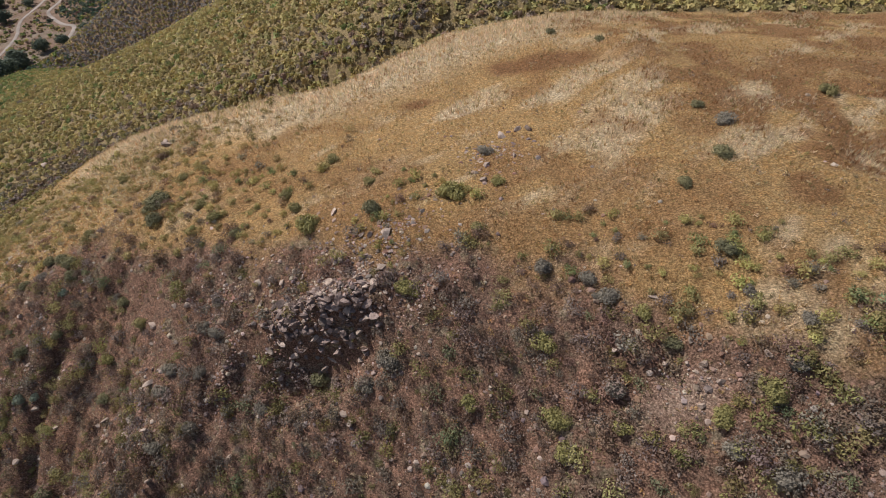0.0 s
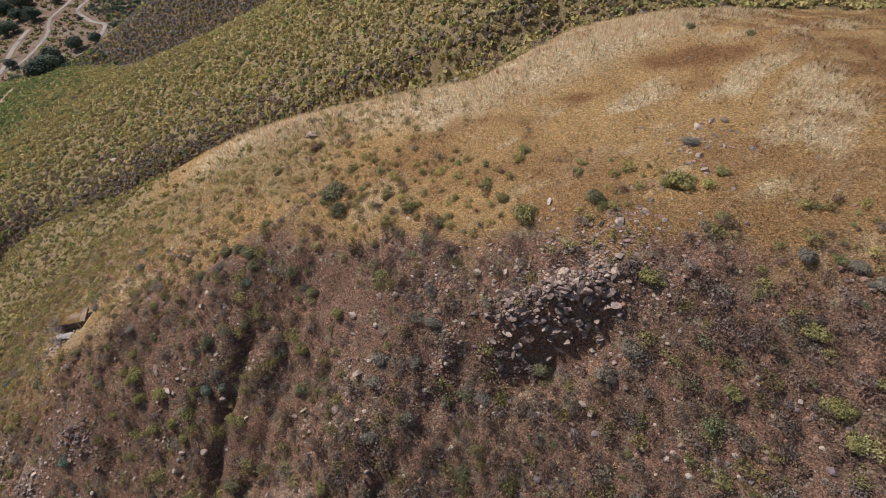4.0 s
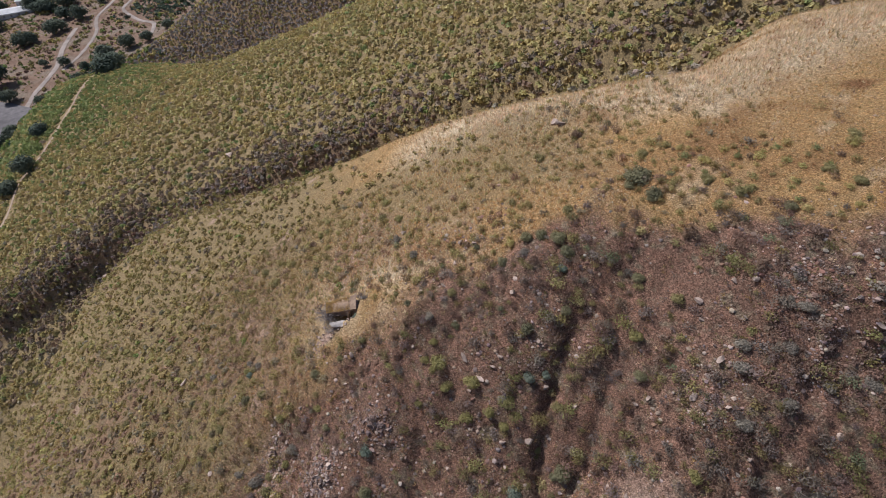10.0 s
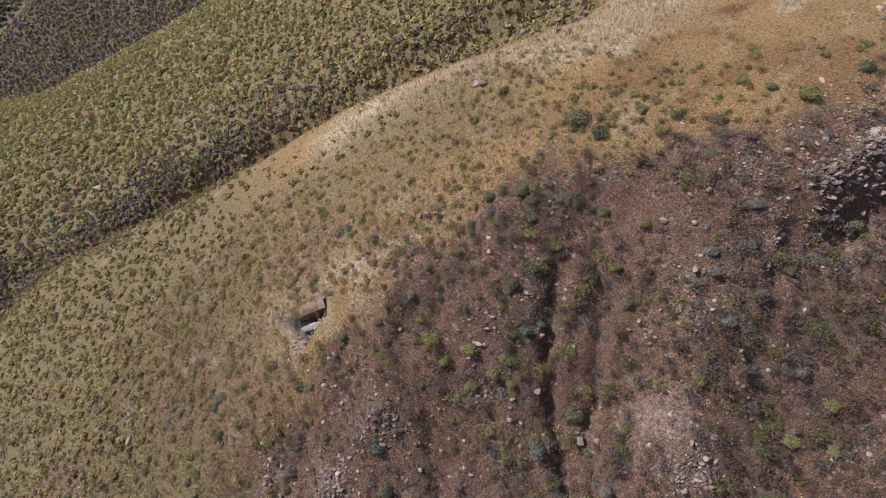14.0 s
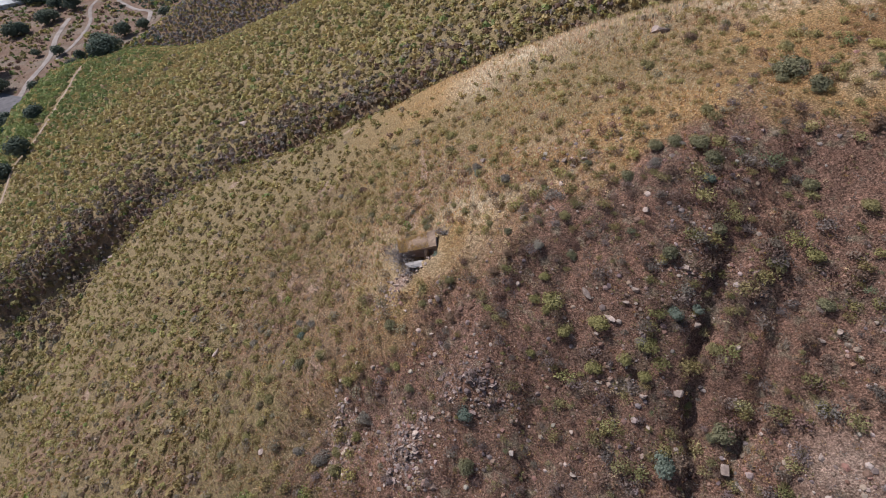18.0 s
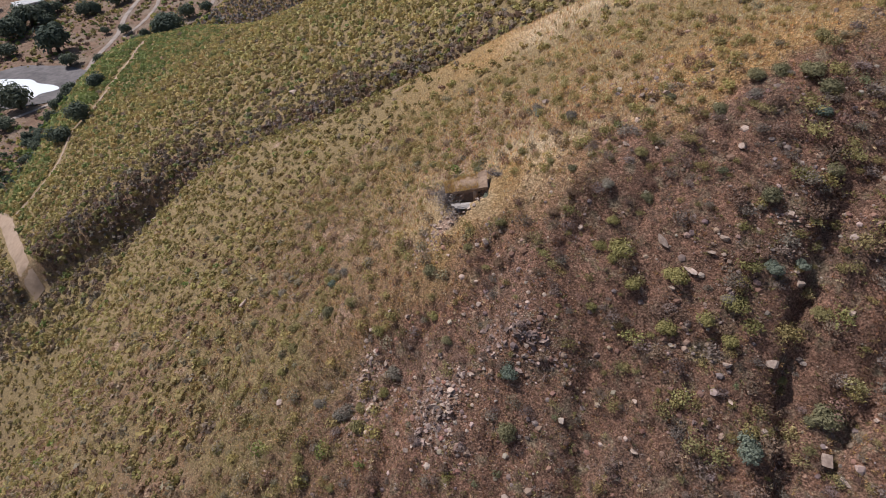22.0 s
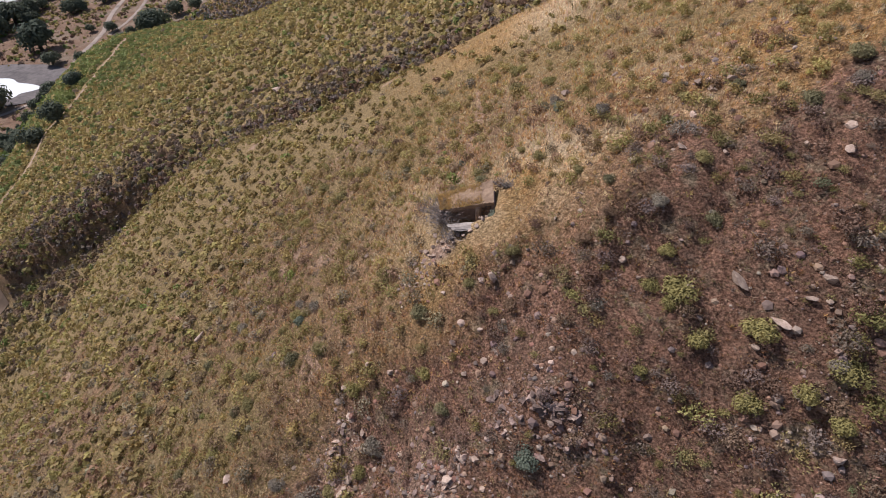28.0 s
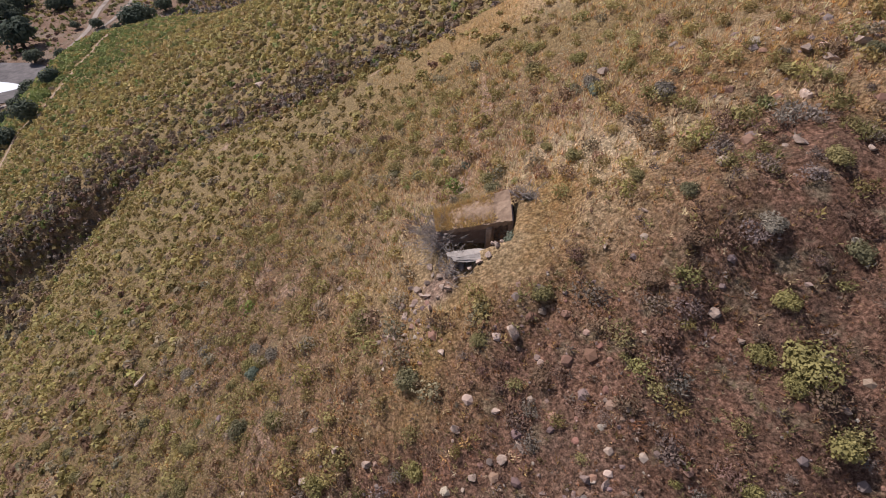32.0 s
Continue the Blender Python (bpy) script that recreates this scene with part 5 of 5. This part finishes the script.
def build_brush_pile(x, y, seed, count, reach, label):
    rng = np.random.default_rng(seed)
    base = new("brush_pile")
    z = float(ground(np.array([x]), np.array([y]))[0])
    base.location = (x, y, z)
    tagged(base, label, "brush pile")
    for _ in range(count):
        bm = bmesh.new()
        p = Vector((rng.normal(0, reach * 0.35), rng.normal(0, reach * 0.35), rng.uniform(0.0, 0.35)))
        a, lift, n = rng.uniform(0, 2 * math.pi), rng.uniform(0.15, 1.1), rng.uniform(0.5, 1.1) * reach
        d = Vector((math.cos(a) * math.cos(lift), math.sin(a) * math.cos(lift), math.sin(lift)))
        mid = p + d * n * 0.5 + Vector(rng.normal(0, 0.06, 3))
        line = [p.lerp(mid, k / 4) for k in range(4)] + [mid.lerp(p + d * n, k / 4) for k in range(5)]
        rings = tube(bm, line, np.linspace(0.016, 0.005, 9), 4)
        for _ in range(7):
            root = rings[rng.integers(2, 8)][rng.integers(0, 4)]
            q = root.co.copy()
            e = (d + Vector(rng.normal(0, 0.6, 3))).normalized()
            side = e.orthogonal().normalized() * 0.008
            a, b = bm.verts.new(q + e * n * 0.2 + side), bm.verts.new(q + e * n * 0.2 - side)
            tip = bm.verts.new(q + e * n * 0.36 + Vector(rng.normal(0, 0.05, 3)))
            up = bm.verts.new(q + e * n * 0.2 + e.cross(side).normalized() * 0.01)
            for u, w in ((a, b), (b, up), (up, a)):
                bm.faces.new((root, u, w))
                bm.faces.new((w, u, tip))
        part("branch", bm, M_WOOD, base)


M_STRAW_LEAF = leaf_material("dry_straw", (0.56, 0.40, 0.17), (0.64, 0.47, 0.22))
build_dugout()
build_brush_pile(-56.95, 34.5, 51, 150, 1.15, "tangle of dead grey branches beside the dugout's opening")
build_brush_pile(-56.25, 32.75, 52, 60, 0.75, "dead grey brush below the dugout's opening")
build_brush_pile(-53.3, 35.7, 53, 26, 0.7, "dead grey brush beside the dugout's roof")


def place_dugout_stones():
    rng = np.random.default_rng(61)
    slab = new("stone_slab", rock_mesh("stone_slab", rng, M_SLAB, 0.18, 4, 14))
    z = float(ground(np.array([-55.55]), np.array([33.15]))[0])
    slab.matrix_world = pose(-55.42, 33.05, z + 0.16, -16, 4, 10) @ Matrix.Diagonal((1.3, 0.95, 0.8, 1))
    tagged(slab, "large pale flat stone slab lying before the dugout", "stone slab")
    for dx, dy, r in ((-1.9, -0.9, 0.2), (-1.75, -1.25, 0.14), (-1.5, -1.5, 0.2), (-1.2, -1.6, 0.16), (-0.9, -1.55, 0.18), (-0.5, -1.6, 0.24), (0.45, -1.35, 0.2), (0.8, -1.1, 0.2), (0.95, -0.85, 0.16), (-2.2, -2.0, 0.16), (-2.5, -2.4, 0.18), (-1.9, -2.2, 0.2), (-1.7, -2.9, 0.16), (-1.0, -2.3, 0.2), (-2.7, -1.4, 0.2), (-0.2, -1.75, 0.22), (-1.45, -2.5, 0.13), (-2.3, -1.7, 0.22), (-2.0, -1.55, 0.17), (-2.35, -2.7, 0.15), (-1.3, -2.05, 0.17), (-0.75, -1.95, 0.15), (-2.9, -2.2, 0.2), (-1.6, -3.4, 0.18), (-2.15, -3.2, 0.14), (0.15, -1.55, 0.17), (0.62, -0.95, 0.17)):
        ob = new("boulder", PALE_MESHES[rng.integers(0, 7)])
        ob.matrix_world = rock_pose(SITE[0] + dx, SITE[1] + dy, r * 1.2, rng, 0.45)
        tagged(ob, "small pale stone tumbled below the dugout", "rock", "stones below the dugout")


place_dugout_stones()


# ---- the valley ----
def ribbon(name, points, width, label, lift=0.25, material=M_ROAD, step=2.0):
    """A draped strip along a line, smoothed, with worn uneven edges."""
    pts = []
    pp = [points[0], *points, points[-1]]
    for k in range(1, len(pp) - 2):
        p0, p1, p2, p3 = (np.array(p, float) for p in pp[k - 1:k + 3])
        n = max(2, int(np.linalg.norm(p2 - p1) / step))
        for i in range(n):
            t = i / n
            pts.append(0.5 * (2 * p1 + (p2 - p0) * t + (2 * p0 - 5 * p1 + 4 * p2 - p3) * t * t + (3 * p1 - p0 - 3 * p2 + p3) * t ** 3))
    pts.append(np.array(points[-1], float))
    pts = np.array(pts)
    d = np.gradient(pts, axis=0)
    d /= np.linalg.norm(d, axis=1)[:, None]
    side = np.stack([-d[:, 1], d[:, 0]], 1)
    rows = []
    for k, off in enumerate((-0.5, -0.25, 0, 0.25, 0.5)):
        ragged = 1 + (0.5 * (fbm(pts[:, 0], pts[:, 1], 3, 81 + k) - 0.5) if abs(off) == 0.5 else 0)
        q = pts + side * (width * off * ragged)[:, None] if abs(off) == 0.5 else pts + side * width * off
        z = ground(q[:, 0], q[:, 1]) + (lift if abs(off) < 0.5 else lift - 0.12)
        rows.append(np.column_stack([q, z]))
    v = np.concatenate(rows)
    n = len(pts)
    i = (np.arange(4)[:, None] * n + np.arange(n - 1)[None]).ravel()
    return tagged(new(name, mesh_from(name, v, np.stack([i, i + 1, i + n + 1, i + n], 1), material, True)), label, "road", kind="structure")


ribbon("road_1", ((-268, 168), (-250, 182), (-242, 194), (-238.6, 207), (-242, 223), (-244, 240), (-247.6, 266), (-256.8, 291), (-263, 318)), 2.7, "pale dirt road past the pond")
ribbon("road_2", ((-242, 262), (-241.5, 282), (-246, 308), (-257, 333), (-259, 361), (-266, 400), (-280, 450)), 2.0, "pale dirt track along the valley")
ribbon("road_3", ((-256, 420), (-248, 380), (-246.3, 358), (-244.5, 342), (-226.7, 323), (-214.8, 316), (-210, 299.5)), 2.3, "pale dirt road curving round a green field")
ribbon("trail_1", TRAIL, 0.95, "narrow bare footpath along the slope's foot", 0.2, M_TRACK)
ribbon("road_4", TRACK, 3.2, "wide bare dirt track below the ravine", 0.2, M_TRACK)


def disc(name, cx, cy, rx, ry, z, material, label, category, seed, lift=None):
    bm = bmesh.new()
    ring, inner = [], []
    for k in range(64):
        a = 2 * math.pi * k / 64
        w = 1 + 0.28 * noise.noise(Vector((1.6 * math.cos(a), 1.6 * math.sin(a), seed)))
        for target, s in ((ring, 1.0), (inner, 0.6)):
            x, y = cx + rx * w * s * math.cos(a), cy + ry * w * s * math.sin(a)
            zz = z if lift is None else float(ground(np.array([x]), np.array([y]))[0]) + lift
            target.append(bm.verts.new((x, y, zz)))
    middle = bm.verts.new((cx, cy, z if lift is None else float(ground(np.array([cx]), np.array([cy]))[0]) + lift))
    for k in range(64):
        n = (k + 1) % 64
        bm.faces.new((ring[k], ring[n], inner[n], inner[k]))
        bm.faces.new((inner[k], inner[n], middle))
    me = bpy.data.meshes.new(name)
    bm.to_mesh(me)
    bm.free()
    me.materials.append(material)
    return tagged(new(name, me), label, category, kind="structure")


disc("water", POND[0] - 3, POND[1] - 3, 19, 9.5, POND[2] - 0.22, M_WATER, "small bright pond on the valley floor", "water", 2.0)
disc("mud_bank", POND[0] + 1, POND[1] + 1, 31, 20, 0, M_MUD, "dark drying mud round the pond", "ground", 5.0, 0.3)


def oak(seed):
    rng = np.random.default_rng(seed)
    base = new("oak_tree")
    tagged(base, "dark green spreading oak in the dry valley", "tree", "trees in the valley")
    bm = bmesh.new()
    tube(bm, ((0, 0, -0.2), (0.03, 0.02, 0.3), (-0.02, 0.05, 0.65)), (0.12, 0.09, 0.06), 7)
    part("trunk", bm, M_BARK, base)
    for k in range(5):
        a = 2 * math.pi * k / 5 + rng.uniform(-0.4, 0.4)
        bm = bmesh.new()
        tube(bm, ((0, 0.03, 0.45), (0.3 * math.cos(a), 0.3 * math.sin(a), 0.75), (0.65 * math.cos(a), 0.65 * math.sin(a), 1.0)), (0.05, 0.035, 0.012), 5)
        part("limb", bm, M_BARK, base)
    v, f = leaves(rng, 1500, 0.12, 14, 1.25, 0.5, "kite")
    v[:, 2] += 0.12
    part("crown", mesh_from("crown", v, f, M_OAK), None, base)
    return base


def plant_valley():
    rng = np.random.default_rng(91)
    mothers = [oak(300 + k) for k in range(4)]
    spots = list(VALLEY_TREES)
    while len(spots) < 120:
        x, y = (rng.uniform(-400, -262), rng.uniform(240, 440)) if len(spots) < 92 else (rng.uniform(-236, -205), rng.uniform(140, 270))
        if math.hypot(x + 264, y - 212) > 40 and ((x + 262) * 0.9 + (330 - y) * 0.25 < 0 or x > -240) and float(landform(np.array([x]), np.array([y]))[0]) < -60:
            spots.append((x, y, rng.uniform(2.5, 6.0) if x < -240 else rng.uniform(1.2, 2.6)))
    for k, (x, y, r) in enumerate(spots):
        z = float(ground(np.array([x]), np.array([y]))[0])
        r = r * 1.2
        at = pose(x, y, z, 0, 0, rng.uniform(0, 360)) @ Matrix.Diagonal((r, r, r * rng.uniform(0.8, 1.1), 1))
        if k < 4:
            mothers[k].matrix_basis = at
        else:
            m = mothers[rng.integers(0, 4)]
            sx, sy, sz = m.scale
            copy_thing(m, at @ Matrix.Diagonal((1 / sx, 1 / sy, 1 / sz, 1)))
    # weeds and bushes over the valley floor
    x, y, rng = jittered(-340, -176, 110, 430, 1.9, 93)
    z = landform(x, y)
    field = smooth(-246, -236, x) * smooth(318, 332, y) * (1 - smooth(-205, -190, x))
    belt = smooth(-238, -226, x) * (1 - smooth(250, 290, y))
    keep = (z < -60) & (rng.random(len(x)) < 0.3 + 0.7 * np.maximum(field, belt) + 0.4 * smooth(0.5, 0.65, fbm(x, y, 18, 95))) & (np.hypot(x - POND[0], (y - POND[1]) * 1.5) > 32)
    for line in (((-250, 182), (-242, 194), (-238.6, 207), (-242, 223), (-244, 240), (-247.6, 266), (-256.8, 291), (-263, 318)), ((-242, 262), (-241.5, 282), (-246, 308), (-257, 333), (-259, 361), (-266, 400)), ((-248, 380), (-246.3, 358), (-244.5, 342), (-226.7, 323), (-214.8, 316), (-210, 299.5))):
        keep &= line_distance(x, y, line) > 3.2
    x, y, field, belt = x[keep], y[keep], field[keep], belt[keep]
    n = len(x)
    w = np.stack([0.5 + 0 * x, 0.35 + belt, 0.25 + 1.5 * belt, 0.3 + 0 * x, 3 * field + 1.2 * belt], 1)
    tone = tones(rng, w, (TONE_OLIVE, TONE_YELLOW, TONE_GREEN, TONE_BROWN, (0.10, 0.13, 0.085)), n)
    t = [leaves(rng, 26, 0.4, 4, 0.8, 0.3) for _ in range(5)]
    scatter("valley_scrub", t, x, y, (0.3 + 1.3 * rng.random(n) ** 2) * (1 + 0.3 * field + 0.35 * belt), tone, M_TONE, "scattered scrub and weeds on the dry valley floor", "scrub", rng=rng)


plant_valley()


def shed(x, y, length, width, turn):
    z = float(ground(np.array([x]), np.array([y]))[0])
    base = new("farm_shed")
    base.matrix_world = pose(x, y, z - 0.3, 0, 0, turn)
    tagged(base, "low pale building with a flat-pitched roof in the valley", "building", "buildings in the valley")
    bm = bmesh.new()
    box(bm, -length / 2, length / 2, -width / 2, width / 2, 0, 3.0, 0.0)
    wall = part("wall", bm, M_WALL, base)
    for side in (-1, 1):
        bm = bmesh.new()
        box(bm, -length / 2 - 0.4, length / 2 + 0.4, -0.1, width / 2 + 0.45, -0.08, 0.08, 0.0)
        bmesh.ops.rotate(bm, verts=bm.verts, cent=(0, 0, 0), matrix=Euler((-0.22, 0, 0)).to_matrix())
        ob = part("roof", bm, M_WALL, base)
        ob.matrix_local = pose(0, 0, 3.9, 0, 0, 0 if side > 0 else 180)
    for k in range(int(length // 4)):
        bm = bmesh.new()
        box(bm, -0.6, 0.6, -0.05, 0.05, 1.0, 2.2, 0.0)
        ob = part("window", bm, M_ROOF, wall)
        ob.location = (-length / 2 + 2.5 + 4 * k, -width / 2, 0)


shed(-319, 350, 26, 11, 35)
shed(-318, 371, 20, 10, 20)
shed(-337, 322, 16, 9, 50)
